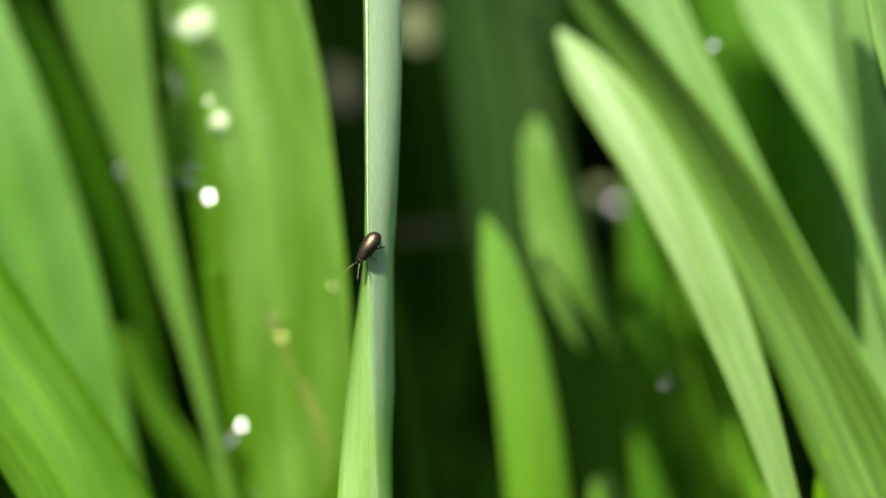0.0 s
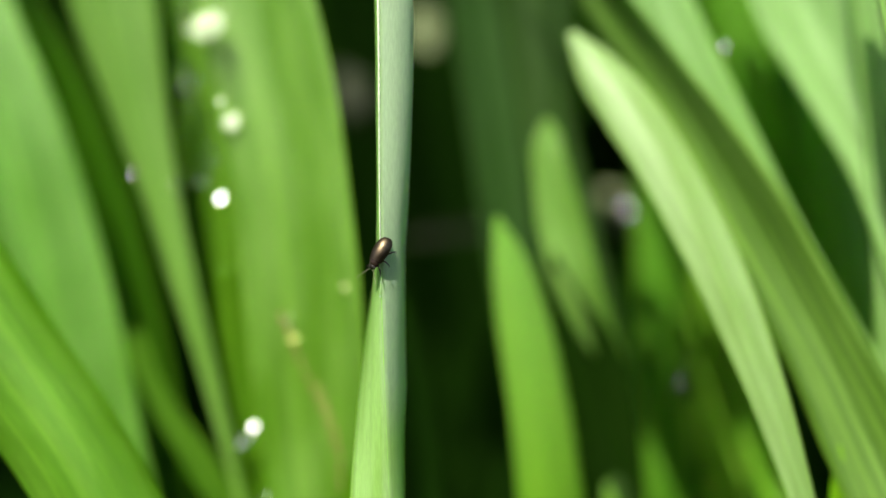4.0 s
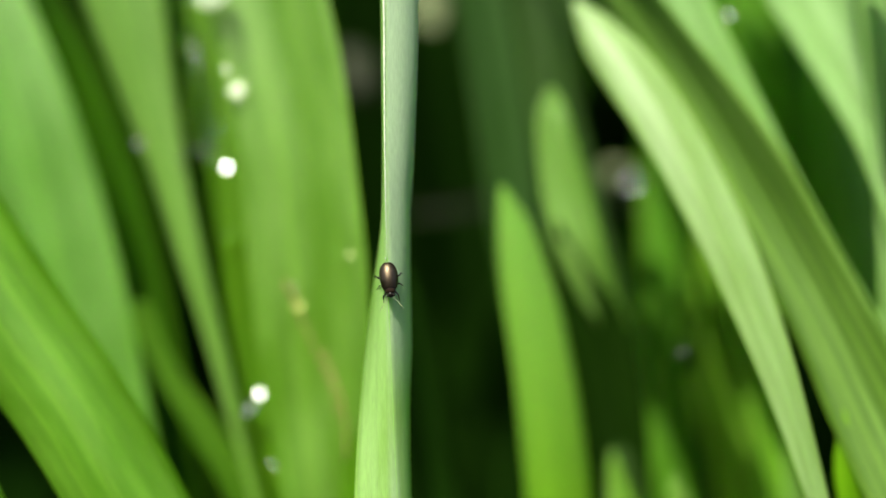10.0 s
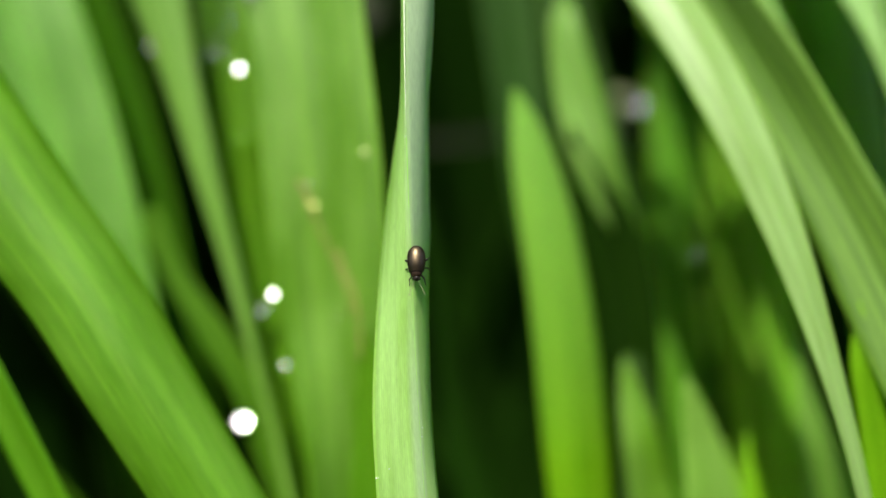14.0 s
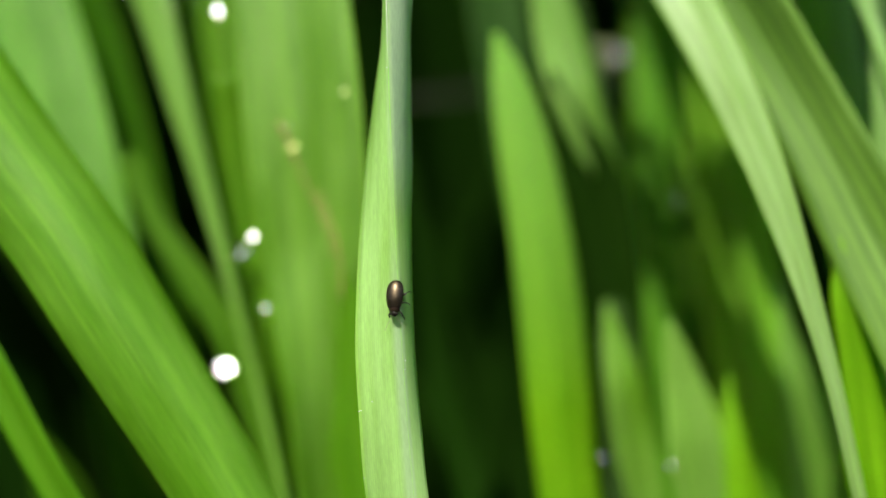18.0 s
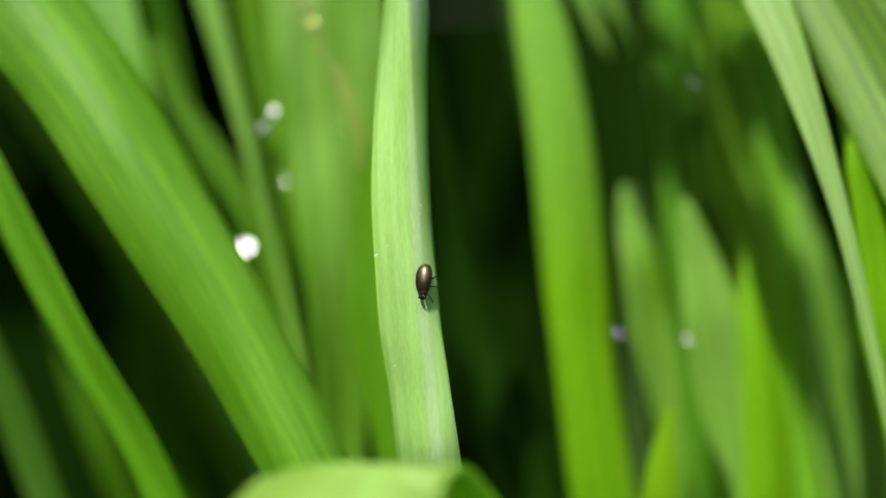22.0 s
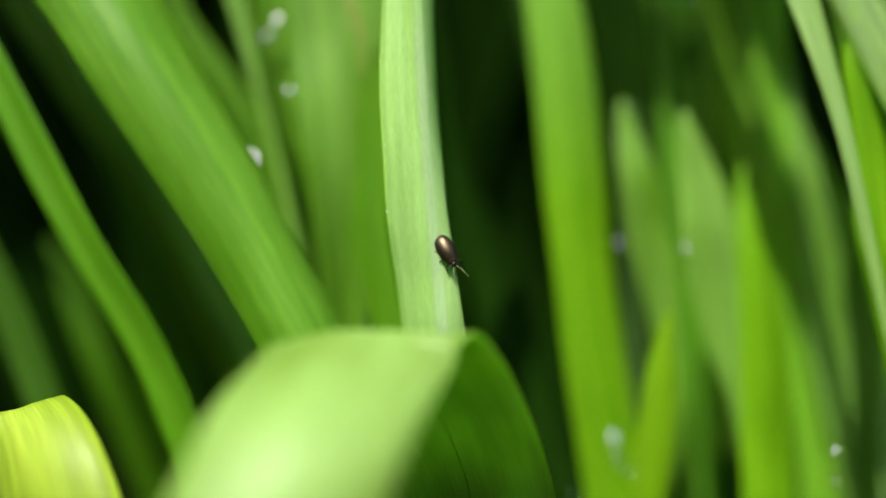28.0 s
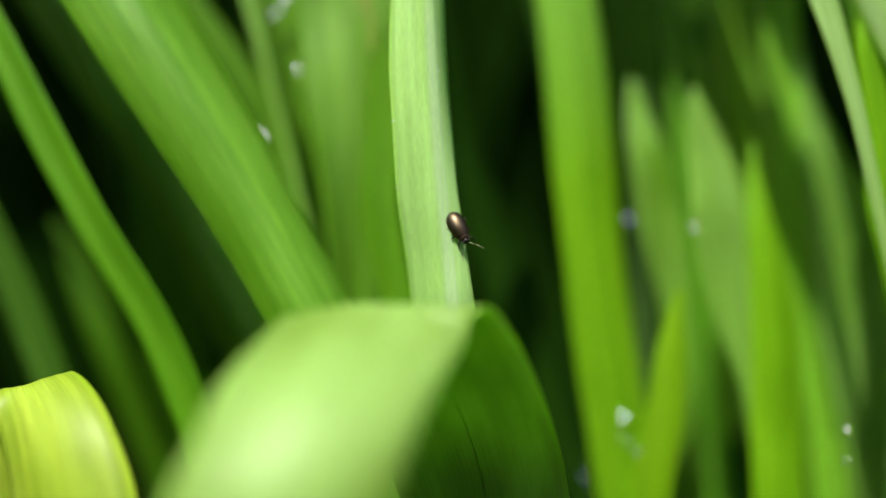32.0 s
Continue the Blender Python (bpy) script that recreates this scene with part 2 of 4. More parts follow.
    bump = node("ShaderNodeBump", Strength=0.8, Distance=0.004)
    links.new(small.outputs["Fac"], bump.inputs["Height"])
    links.new(bump.outputs[0], bsdf.inputs["Normal"])
    return mat


def plain_material(name, color, rough, metal=0.0, grain=900.0, depth=0.00003, spec=0.5, coat=0.0):
    mat, node, links, bsdf, out = material(name)
    at = node("ShaderNodeTexCoord")
    n = node("ShaderNodeTexNoise", Scale=grain, Detail=4.0, Roughness=0.6)
    links.new(at.outputs["Object"], n.inputs["Vector"])
    lo, hi = tuple(v * 0.75 for v in color), tuple(min(1, v * 1.2) for v in color)
    links.new(ramp(node, links, n.outputs["Fac"], (0.3, lo), (0.7, hi)), bsdf.inputs["Base Color"])
    bsdf.inputs["Roughness"].default_value, bsdf.inputs["Metallic"].default_value = rough, metal
    bsdf.inputs["Specular IOR Level"].default_value, bsdf.inputs["Coat Weight"].default_value = spec, coat
    bump = node("ShaderNodeBump", Strength=0.3, Distance=depth)
    links.new(n.outputs["Fac"], bump.inputs["Height"])
    links.new(bump.outputs[0], bsdf.inputs["Normal"])
    return mat


def wing_case_material():
    """Bronze chitin, finely pitted in rows."""
    mat, node, links, bsdf, out = material("bronze_chitin")
    bsdf.inputs["Specular Tint"].default_value = (0.16, 0.11, 0.08, 1)  # dark towards the rim
    at = node("ShaderNodeTexCoord")
    pits = node("ShaderNodeTexVoronoi", Scale=11000.0)
    cloud = node("ShaderNodeTexNoise", Scale=1800.0, Detail=3.0)
    for n in (pits, cloud):
        links.new(at.outputs["Object"], n.inputs["Vector"])
    links.new(ramp(node, links, cloud.outputs["Fac"], (0.3, (0.082, 0.061, 0.039)), (0.7, (0.135, 0.104, 0.068))), bsdf.inputs["Base Color"])
    bsdf.inputs["Metallic"].default_value, bsdf.inputs["Roughness"].default_value = 1.0, 0.4
    bump = node("ShaderNodeBump", Strength=0.35, Distance=0.00002)
    links.new(pits.outputs["Distance"], bump.inputs["Height"])
    links.new(bump.outputs[0], bsdf.inputs["Normal"])
    return mat


def water_material():
    mat, node, links, bsdf, out = material("clear_water")
    bsdf.inputs["Base Color"].default_value = (1, 1, 1, 1)
    bsdf.inputs["Transmission Weight"].default_value, bsdf.inputs["IOR"].default_value = 1.0, 1.33
    bsdf.inputs["Roughness"].default_value = 0.12
    clear = node("ShaderNodeBsdfTransparent")
    mix = node("ShaderNodeMixShader", Fac=0.78)
    links.new(bsdf.outputs[0], mix.inputs[1])
    links.new(clear.outputs[0], mix.inputs[2])
    links.new(mix.outputs[0], out.inputs["Surface"])
    return mat


SOIL, WATER = soil_material(), water_material()
BRONZE = wing_case_material()
DUSKY = plain_material("dusky_bronze", (0.03, 0.018, 0.012), 0.36, metal=0.3, spec=0.3)
# Discs of these stand in for sun glints inside the drops.
MIRROR = plain_material("mirror_glint_disc", (0.9, 0.9, 0.9), 0.15, metal=1.0, depth=0.0)
SILVER = plain_material("silver_glint_disc", (0.85, 0.85, 0.85), 0.26, metal=1.0, depth=0.0)
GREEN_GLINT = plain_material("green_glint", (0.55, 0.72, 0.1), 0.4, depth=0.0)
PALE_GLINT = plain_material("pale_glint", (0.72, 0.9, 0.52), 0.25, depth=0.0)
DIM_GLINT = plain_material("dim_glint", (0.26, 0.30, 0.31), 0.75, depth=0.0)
for gleaming, clear_share in ((PALE_GLINT, 0.4), (DIM_GLINT, 0.55)):  # partly clear, so these painted glints throw less shadow
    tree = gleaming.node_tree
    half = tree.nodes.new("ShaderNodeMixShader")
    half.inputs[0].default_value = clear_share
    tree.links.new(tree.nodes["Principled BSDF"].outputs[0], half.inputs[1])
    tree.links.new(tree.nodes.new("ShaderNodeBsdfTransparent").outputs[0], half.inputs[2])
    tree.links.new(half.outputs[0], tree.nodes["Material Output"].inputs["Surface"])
BLACK = plain_material("black_chitin", (0.012, 0.009, 0.007), 0.4, spec=0.25)
HORN = plain_material("brown_horn", (0.36, 0.36, 0.2), 0.5)
SCAR = plain_material("brown_scar", (0.28, 0.22, 0.07), 0.8)
STRAW = plain_material("dry_straw", (0.035, 0.042, 0.02), 0.85, grain=300.0)
PALE_STRAW = plain_material("bleached_straw", (0.2, 0.24, 0.11), 0.8, grain=300.0)
GLINT_CORD = plain_material("glint_cord", (0.62, 0.72, 0.5), 0.28, grain=2500.0, depth=0.00001)
PALE = plain_material("pale_speck", (0.75, 0.80, 0.70), 0.5)

# ---- building ----
MM = 0.001
FACE = Vector((0, -0.966, 0.259))


def part(name, bm, mat, parent=None, label="", smooth=True):
    me = bpy.data.meshes.new(name)
    for f in bm.faces:
        f.smooth = smooth
    bm.to_mesh(me)
    bm.free()
    me.materials.append(mat)
    ob = new(name, me)
    if parent:
        ob.parent = parent
    if label:
        ob["label"] = label
    return ob


def spline(points, steps):
    """Smooth rows of numbers, by cubics over the length along x, y, z."""
    p = np.array(points, float)
    s = np.concatenate([[0], np.cumsum(np.linalg.norm(np.diff(p[:, :3], axis=0), axis=1) + 1e-6)])
    d = np.diff(p, axis=0) / np.diff(s)[:, None]
    m = np.vstack([d[:1], (d[:-1] * np.diff(s)[1:, None] + d[1:] * np.diff(s)[:-1, None]) / (s[2:] - s[:-2])[:, None], d[-1:]])
    rows = []
    for i in range(len(p) - 1):
        h = s[i + 1] - s[i]
        for k in range(steps):
            t = k / steps
            rows.append((2 * t ** 3 - 3 * t * t + 1) * p[i] + (t ** 3 - 2 * t * t + t) * h * m[i] + (3 * t * t - 2 * t ** 3) * p[i + 1] + (t ** 3 - t * t) * h * m[i + 1])
    rows.append(p[-1])
    return np.array(rows)


def sheet(rings, us, lengths):
    """A thin closed leaf from front and back rows of points; UVs run across and along."""
    bm = bmesh.new()
    uv = bm.loops.layers.uv.new("UVMap")
    grid = [[bm.verts.new(v) for v in ring] for ring in rings]
    n = len(us)
    for i in range(len(grid) - 1):
        for j in range(2 * n):
            k = (j + 1) % (2 * n)
            f = bm.faces.new((grid[i][j], grid[i][k], grid[i + 1][k], grid[i + 1][j]))
            at = lambda q: us[q] if q < n else us[2 * n - 1 - q]
            for loop, (q, r) in zip(f.loops, ((j, i), (k, i), (k, i + 1), (j, i + 1))):
                loop[uv].uv = (at(q), lengths[r] / 100.0)
    for ring in (grid[0], grid[-1][::-1]):
        bm.faces.new(ring[::-1])
    bmesh.ops.recalc_face_normals(bm, faces=bm.faces)
    return bm


def leaf_mesh(points, turn=0.0, fold=0.12, across=None, thick=0.28, steps=5, ripple=0.15, seed=0, twist=0.0, power=1.2, roll=(0, -1, 0)):
    """Blade through rows (x, y, z, width) in mm, from tip to root. turn: degrees off the meadow's face; fold: depth of its channel; roll: heights between which it turns further, and by how much."""
    rows = spline(points, steps)
    pos, wid = rows[:, :3], np.maximum(rows[:, 3], 0.15)
    us = np.array([0.0, 0.12, 0.28, 0.42, 0.5, 0.58, 0.72, 0.88, 1.0])
    tang = np.gradient(pos, axis=0)
    along = np.concatenate([[0], np.cumsum(np.linalg.norm(np.diff(pos, axis=0), axis=1))])
    rings, rib = [], []
    for i, (p, w) in enumerate(zip(pos, wid)):
        t = Vector(tang[i]).normalized()
        side = Vector(across) if across else t.cross(FACE)
        side = (side - t * side.dot(t)).normalized()
        if not across and side.x < 0:
            side = -side
        normal = side.cross(t).normalized()
        if across is None and normal.dot(FACE) < 0:
            normal = -normal
        more = roll[2] * max(0.0, min(1.0, (roll[0] - p[2]) / (roll[0] - roll[1])))
        rot = Matrix.Rotation(radians(turn + more + twist * (i / len(pos) - 0.5)), 3, t)
        side, normal = rot @ side, rot @ normal
        front, back = [], []
        for u in us:
            x = 2 * u - 1
            wob = ripple * noise.noise((along[i] * 0.05, x * 1.3, seed * 7.1))
            lift = fold * w * (abs(x) ** power - 0.5) + wob * w * 0.15
            q = Vector(p) + side * (x * w / 2) + normal * lift
            th = thick * (1 - 0.75 * x * x) * min(1.0, w / 3.0)
            front.append(tuple((q + normal * th / 2) * MM))
            back.append(tuple((q - normal * th / 2) * MM))
        rings.append(front + back[::-1])
        rib.append(Vector(back[4]))
    return sheet(rings, us, along), rib


def sweep(bm, path, r, n=6):
    """A smooth cord along a path; r may be a number or a list."""
    rings = []
    for i, p in enumerate(path):
        t = (path[min(i + 1, len(path) - 1)] - path[max(i - 1, 0)]).normalized()
        s = t.cross(Vector((0.13, 0.97, 0.2))).normalized()
        u = t.cross(s)
        q = r[i] if isinstance(r, list) else r
        rings.append([bm.verts.new(p + (s * math.cos(k * math.tau / n) + u * math.sin(k * math.tau / n)) * q) for k in range(n)])
    for x, y in zip(rings, rings[1:]):
        for k in range(n):
            bm.faces.new((x[k], x[(k + 1) % n], y[(k + 1) % n], y[k]))
    bm.faces.new(rings[0][::-1])
    bm.faces.new(rings[-1])


def midrib(leaf, path, mat, r=0.00014):
    """The rib that runs up the back of a blade."""
    bm = bmesh.new()
    sweep(bm, path, [min(r, r * (0.2 + 0.2 * i)) for i in range(len(path))])
    return part("midrib", bm, mat, leaf)


def tube(bm, a, b, r0, r1, n=8):
    """A tapered limb between two points."""
    a, b = Vector(a), Vector(b)
    t = (b - a).normalized()
    s = t.orthogonal().normalized()
    u = t.cross(s)
    rings = []
    for p, r in ((a - t * r0 * 0.5, r0 * 0.6), (a, r0), (a.lerp(b, 0.5), (r0 + r1) * 0.52), (b, r1), (b + t * r1 * 0.5, r1 * 0.6)):
        rings.append([bm.verts.new(p + (s * math.cos(k * math.tau / n) + u * math.sin(k * math.tau / n)) * r) for k in range(n)])
    for x, y in zip(rings, rings[1:]):
        for k in range(n):
            bm.faces.new((x[k], x[(k + 1) % n], y[(k + 1) % n], y[k]))
    bm.faces.new(rings[0][::-1])
    bm.faces.new(rings[-1])


def ball(bm, centre, radii, u=16, v=10, turn=None):
    m = Matrix.Translation(centre) @ (turn or Matrix()) @ Matrix.Diagonal((*radii, 1))
    bmesh.ops.create_uvsphere(bm, u_segments=u, v_segments=v, radius=1.0, matrix=m)


# ---- ground ----
def ground():
    bm = bmesh.new()
    bmesh.ops.create_grid(bm, x_segments=90, y_segments=90, size=1.2)
    for v in bm.verts:
        v.co.z = 0.006 * noise.noise(v.co * 9) + 0.002 * noise.noise(v.co * 45)
        far = max(abs(v.co.x), abs(v.co.y))
        if far > 1.15:
            v.co.x, v.co.y, v.co.z = v.co.x * 500, v.co.y * 500, 0.0
    ob = part("ground", bm, SOIL)
    tagged(ob, "dark soil between the grass tufts", "ground", kind="structure")


ground()

# ---- grass round the beetle ----
# tip to root: x, y, z and width in mm
BLADES = {
    "wide_left": ([(-78.1, 60.4, 224.9, 0.3), (-63.7, 46, 205, 9.3), (-53.9, 34.6, 177.8, 12), (-50.5, 31.5, 168.3, 14), (-47.5, 28.4, 158.9, 15.1), (-44.7, 25.3, 149.4, 15.3), (-41.8, 22.2, 139.9, 14.4), (-38.1, 19, 130.5, 11.5), (-34, 18, 121, 7.9), (-27.7, 14.8, 111.5, 6.2), (-8.9, 5.2, 55.8, 5.6), (0, 0.7, -3, 4.7)], dict(turn=21, fold=-0.2)),
    "low_left": ([(-75.4, 24.3, 183.6, 0.3), (-59.8, 17.5, 172.4, 9), (-45.8, 7.5, 156.6, 10.7), (-41, 5.3, 150.1, 10.5), (-35.7, 3, 143.5, 10.1), (-31.2, 0.4, 137, 9.7), (-27, -1.7, 130.5, 9.1), (-22.8, -3.7, 124, 8.5), (-18.9, -5.8, 117.5, 8), (-15.2, -8, 111, 7.7), (0.3, -13.7, 55.5, 7.3), (8.8, -19, -3, 6.1)], dict(turn=-23, fold=-0.24, power=2.0)),
    "dark_left": ([(-71.7, 53.2, 202.4, 0.3), (-61, 48.3, 193.3, 5.8), (-53.6, 44.9, 180.7, 6.8), (-47.8, 42.3, 170.9, 8), (-43.9, 39.7, 161.1, 9.2), (-41.4, 37, 151.3, 10.5), (-39.7, 34.4, 141.5, 12.3), (-29.5, 18.5, 70.7, 11.3), (-24.6, 10.9, -3, 9.7)], dict(turn=12)),
    "drop_blade": ([(-53.3, 50, 221.3, 0.3), (-42.8, 37.8, 204.3, 7.5), (-36.6, 30.5, 181.1, 9.4), (-34, 27.5, 171.4, 6.5), (-31.2, 24.5, 161.7, 4), (-28.4, 21.4, 152, 2.8), (-25.5, 18.4, 142.3, 1.8), (-22.8, 15.3, 132.5, 1), (-20.2, 12.3, 122.8, 0.8), (-17.8, 9.2, 113.1, 0.9), (-6.4, -5.7, 56.5, 0.9), (-0.9, -12.8, -3, 0.7)], dict(turn=5)),
    "small_left": ([(-34.4, 22.5, 147.2, 1), (-34.4, 22.4, 146.8, 1.3), (-34.2, 22.2, 146.1, 1.8), (-34, 21.9, 145.1, 2.5), (-33, 21.2, 142.5, 2.2), (-30.3, 19.9, 137.7, 2.7), (-27.1, 18.7, 133, 3.1), (-24.4, 17.4, 128.2, 3), (-22.8, 16.1, 123.4, 2.4), (-5.8, 2.2, 61.7, 2.2), (2.3, -4.4, -3, 1.9)], dict(turn=-25)),
    "wide_mid": ([(-33.9, 49.3, 220.6, 0.3), (-25.4, 34.7, 204, 9.9), (-20.1, 25.6, 181.3, 12.3), (-17.8, 21.7, 171.5, 12.6), (-16.1, 18.2, 161.7, 12.2), (-15, 15, 151.7, 12.3), (-14.2, 12.2, 141.7, 11.5), (-13.8, 9.7, 131.6, 8.4), (-13.5, 7.6, 121.3, 6.3), (-13.4, 5.9, 111, 5.1), (-12.9, -2.1, 55.5, 4.6), (-12.6, -5.9, -3, 3.8)], dict(turn=11, fold=0.14, roll=(137, 125, -38))),
    # top cut off blunt to stand in for a cast shadow's edge
    "mid_strip": ([(-22.6, 17.6, 155.5, 3.4), (-22.4, 17.4, 154.5, 3.9), (-21.9, 17.2, 152.2, 4.7), (-18.8, 13.5, 133.2, 3.4), (-17, 11.1, 124.2, 1.4), (-15.8, 8.8, 115.3, 0.9), (-8.8, -4.2, 57.6, 0.9), (-5.5, -10.4, -3, 0.8)], dict(turn=20)),
    "mid_right_strip": ([(-12.6, 12, 141.5, 0.3), (-11.6, 11, 138.6, 1.3), (-10.4, 9.9, 134.8, 3), (-10.3, 8.2, 127.5, 3.5), (-10.7, 6.1, 119.4, 3.9), (-9.1, 3.9, 111.2, 3.7), (-0.1, -7.4, 55.6, 3.3), (4.1, -13.4, -3, 2.8)], dict(turn=15)),
    "dark_right_a": ([(-6.9, 59.7, 213.9, 0.3), (-0.8, 50.0, 199.7, 5.3), (2.4, 44.9, 180.7, 6.6), (4.5, 41.6, 168.3, 7.0), (6.3, 38.3, 155.9, 6.7), (8.1, 34.9, 143.5, 5.9), (10.2, 31.6, 131.1, 4.2), (19.6, 16.9, 65.5, 3.7), (24.1, 9.8, -3.0, 3.1)], dict(turn=-20)),
    "dark_right_b": ([(6.3, 50.3, 214.7, 0.3), (8.6, 39.8, 200.3, 6.0), (9.7, 34.6, 181.0, 7.5), (10.4, 31.5, 169.2, 5.9), (12.9, 28.3, 157.3, 6.4), (15.9, 25.1, 145.5, 5.5), (18.2, 21.9, 133.6, 4.5), (18.5, 18.8, 121.8, 4.1), (19.7, 5.1, 60.9, 3.7), (20.3, -1.5, -3.0, 3.1)], dict(turn=-10)),
    "bright_right": ([(4.4, 22.6, 159.4, 0.5), (4.8, 22.3, 158.1, 1.5), (5.4, 21.8, 156.2, 2.9), (6.1, 21.1, 153.6, 4.3), (6.9, 20.2, 150.2, 5.3), (8.7, 17.7, 141.1, 6.3), (9.9, 15.3, 132.0, 6.8), (10.8, 12.8, 122.8, 6.9), (11.7, 10.4, 113.7, 6.4), (12.9, 7.9, 104.5, 6.6), (14.4, 5.5, 95.4, 6.7), (21.2, -5.2, 47.7, 6.0), (24.5, -10.4, -3.0, 5.0)], dict(turn=-8, fold=-0.14)),
    "arching_right": ([(12, 25.6, 178.2, 0.9), (12.7, 24.7, 177.2, 2), (13.7, 23.5, 175.9, 3.6), (15, 21.8, 174, 4.9), (16.8, 19.6, 171.6, 5.6), (21, 13.9, 164.6, 5.5), (24.7, 8.6, 156.6, 5), (27.8, 4.1, 148.3, 3.9), (30.4, 0.4, 139.8, 2.6), (32.8, -2.5, 131.1, 1.6), (34.9, -4.7, 122.2, 1.3), (47.5, -17, 61.1, 1.1), (53.5, -22.9, -3, 0.9)], dict(turn=-5, fold=-0.1)),
    "veined_right": ([(5.1, 30.3, 191.3, 0.3), (10.9, 26.8, 187.2, 4.4), (15.2, 24.3, 181.5, 5.5), (20.2, 21.4, 174.9, 5.6), (24.6, 18.3, 168.3, 6.8), (28.5, 15.1, 161.8, 7.8), (32.1, 11.9, 155.3, 7.4), (35.3, 8.4, 148.8, 7.5), (38.2, 4.9, 142.4, 8.5), (40.9, 1.2, 136, 8.6), (63.3, -33.8, 68.5, 7.6), (74.5, -49.4, -3, 6.3)], dict(turn=33, twist=-50, fold=0.16)),
    "pale_right": ([(14.2, 35.5, 192.0, 0.3), (18.5, 31.4, 187.5, 5.1), (21.5, 28.5, 181.2, 6.3), (24.7, 25.4, 174.5, 5.9), (28.0, 22.5, 167.9, 5.6), (31.4, 19.6, 161.1, 5.1), (34.9, 16.8, 154.4, 5.0), (38.5, 14.1, 147.6, 5.4), (42.3, 11.5, 140.8, 5.9), (75.0, -11.1, 70.4, 5.3), (90.5, -21.9, -3.0, 4.4)], dict(turn=10)),
    "top_right": ([(29.6, 34.4, 192.1, 0.3), (33.3, 29.7, 187.5, 8.1), (35.8, 26.4, 181.3, 10.1), (39.0, 22.3, 173.4, 8.0), (42.8, 18.1, 165.5, 7.3), (45.4, 13.9, 157.6, 7.6), (61.0, -11.5, 78.8, 6.8), (68.4, -23.6, -3.0, 5.7)], dict(turn=14)),
    "edge_right": ([(36.5, 26.7, 194.9, 0.3), (38.9, 23, 189.3, 2.2), (40.1, 21.1, 181.6, 2.8), (41.5, 18.8, 172.5, 3.2), (42.8, 16.6, 163.3, 4), (43.7, 14.3, 154.1, 4.7), (44.1, 12, 144.9, 5), (44.1, 9.7, 135.6, 5.2), (43.5, -5.9, 58.8, 4.5), (39.1, -20.4, -3, 3.8)], dict(turn=12)),
    "swing_leaf": ([(37.1, 15.7, 191.6, 0.3), (39.6, 13.1, 187.4, 5.8), (41.0, 11.6, 181.8, 7.2), (42.6, 9.9, 175.7, 7.9), (44.7, 8.3, 169.6, 7.9), (47.1, 6.7, 163.5, 7.3), (49.2, 5.0, 157.4, 6.8), (72.4, -12.7, 78.7, 6.1), (83.5, -21.1, -3.0, 5.1)], dict(turn=-10)),
    "dark_far_a": ([(15.1, 53.7, 212.5, 0.3), (25.9, 45.7, 199.0, 6.0), (32.5, 40.8, 180.8, 7.5), (37.1, 37.4, 168.2, 6.2), (42.0, 34.0, 155.5, 5.6), (45.9, 30.6, 142.8, 5.7), (64.6, 14.6, 71.4, 5.2), (73.4, 6.9, -3.0, 4.3)], dict(turn=15)),
    "dark_far_b": ([(19.8, 49.5, 212.6, 0.3), (30.5, 41.6, 199.2, 3.7), (37.2, 36.7, 180.9, 4.7), (41.6, 33.4, 168.7, 6.0), (44.1, 30.1, 156.5, 6.2), (45.1, 26.9, 144.2, 5.7), (49.8, 10.6, 72.1, 5.2), (52.0, 2.9, -3.0, 4.3)], dict(turn=-25)),
    "grey_strip": ([(22.8, 50, 185.3, 0.3), (23.7, 42, 174.1, 3.2), (24.1, 38.1, 159, 4.1), (24.5, 34.6, 145.1, 4.2), (24.8, 31, 131.2, 4.1), (26.1, 27.5, 117.3, 4), (31, 14, 53.7, 3.6), (31.5, 2.5, -3, 2.9)], dict(turn=5)),
    "dark_strip_a": ([(24.8, 51.3, 187.6, 0.3), (27.5, 40.8, 173.2, 3.2), (28.9, 35.7, 153.9, 4.0), (30.0, 31.5, 138.3, 4.0), (32.1, 27.3, 122.6, 4.1), (36.0, 23.1, 107.0, 3.2), (47.1, 11.1, 53.5, 2.9), (52.4, 5.3, -3.0, 2.4)], dict(turn=-15)),
    "dark_strip_b": ([(20.6, 40.5, 181.8, 0.3), (27.4, 31.1, 167.7, 3.2), (31.0, 26.0, 148.7, 4.0), (33.5, 22.6, 136.0, 4.5), (36.0, 19.2, 123.4, 4.6), (37.6, 15.8, 110.7, 3.8), (43.4, 3.4, 55.4, 3.4), (46.2, -2.6, -3.0, 2.9)], dict(turn=10)),
    "tip_blade_a": ([(16.3, 18.3, 131.3, 0.3), (16.4, 17.4, 129.9, 1.3), (16.7, 16.6, 128.1, 2.3), (17, 15.7, 126.4, 3.1), (17.5, 14.6, 124.1, 3.9), (18.7, 13.5, 118.1, 4.7), (20, 12.5, 112.1, 4.1), (21.1, 11.5, 105.9, 3), (21.8, 10.3, 99.8, 2.1), (22.3, 9, 88.2, 1.6), (17.8, 1, 44.1, 1.4), (13.2, -7.1, -3, 1.2)], dict(turn=-12)),
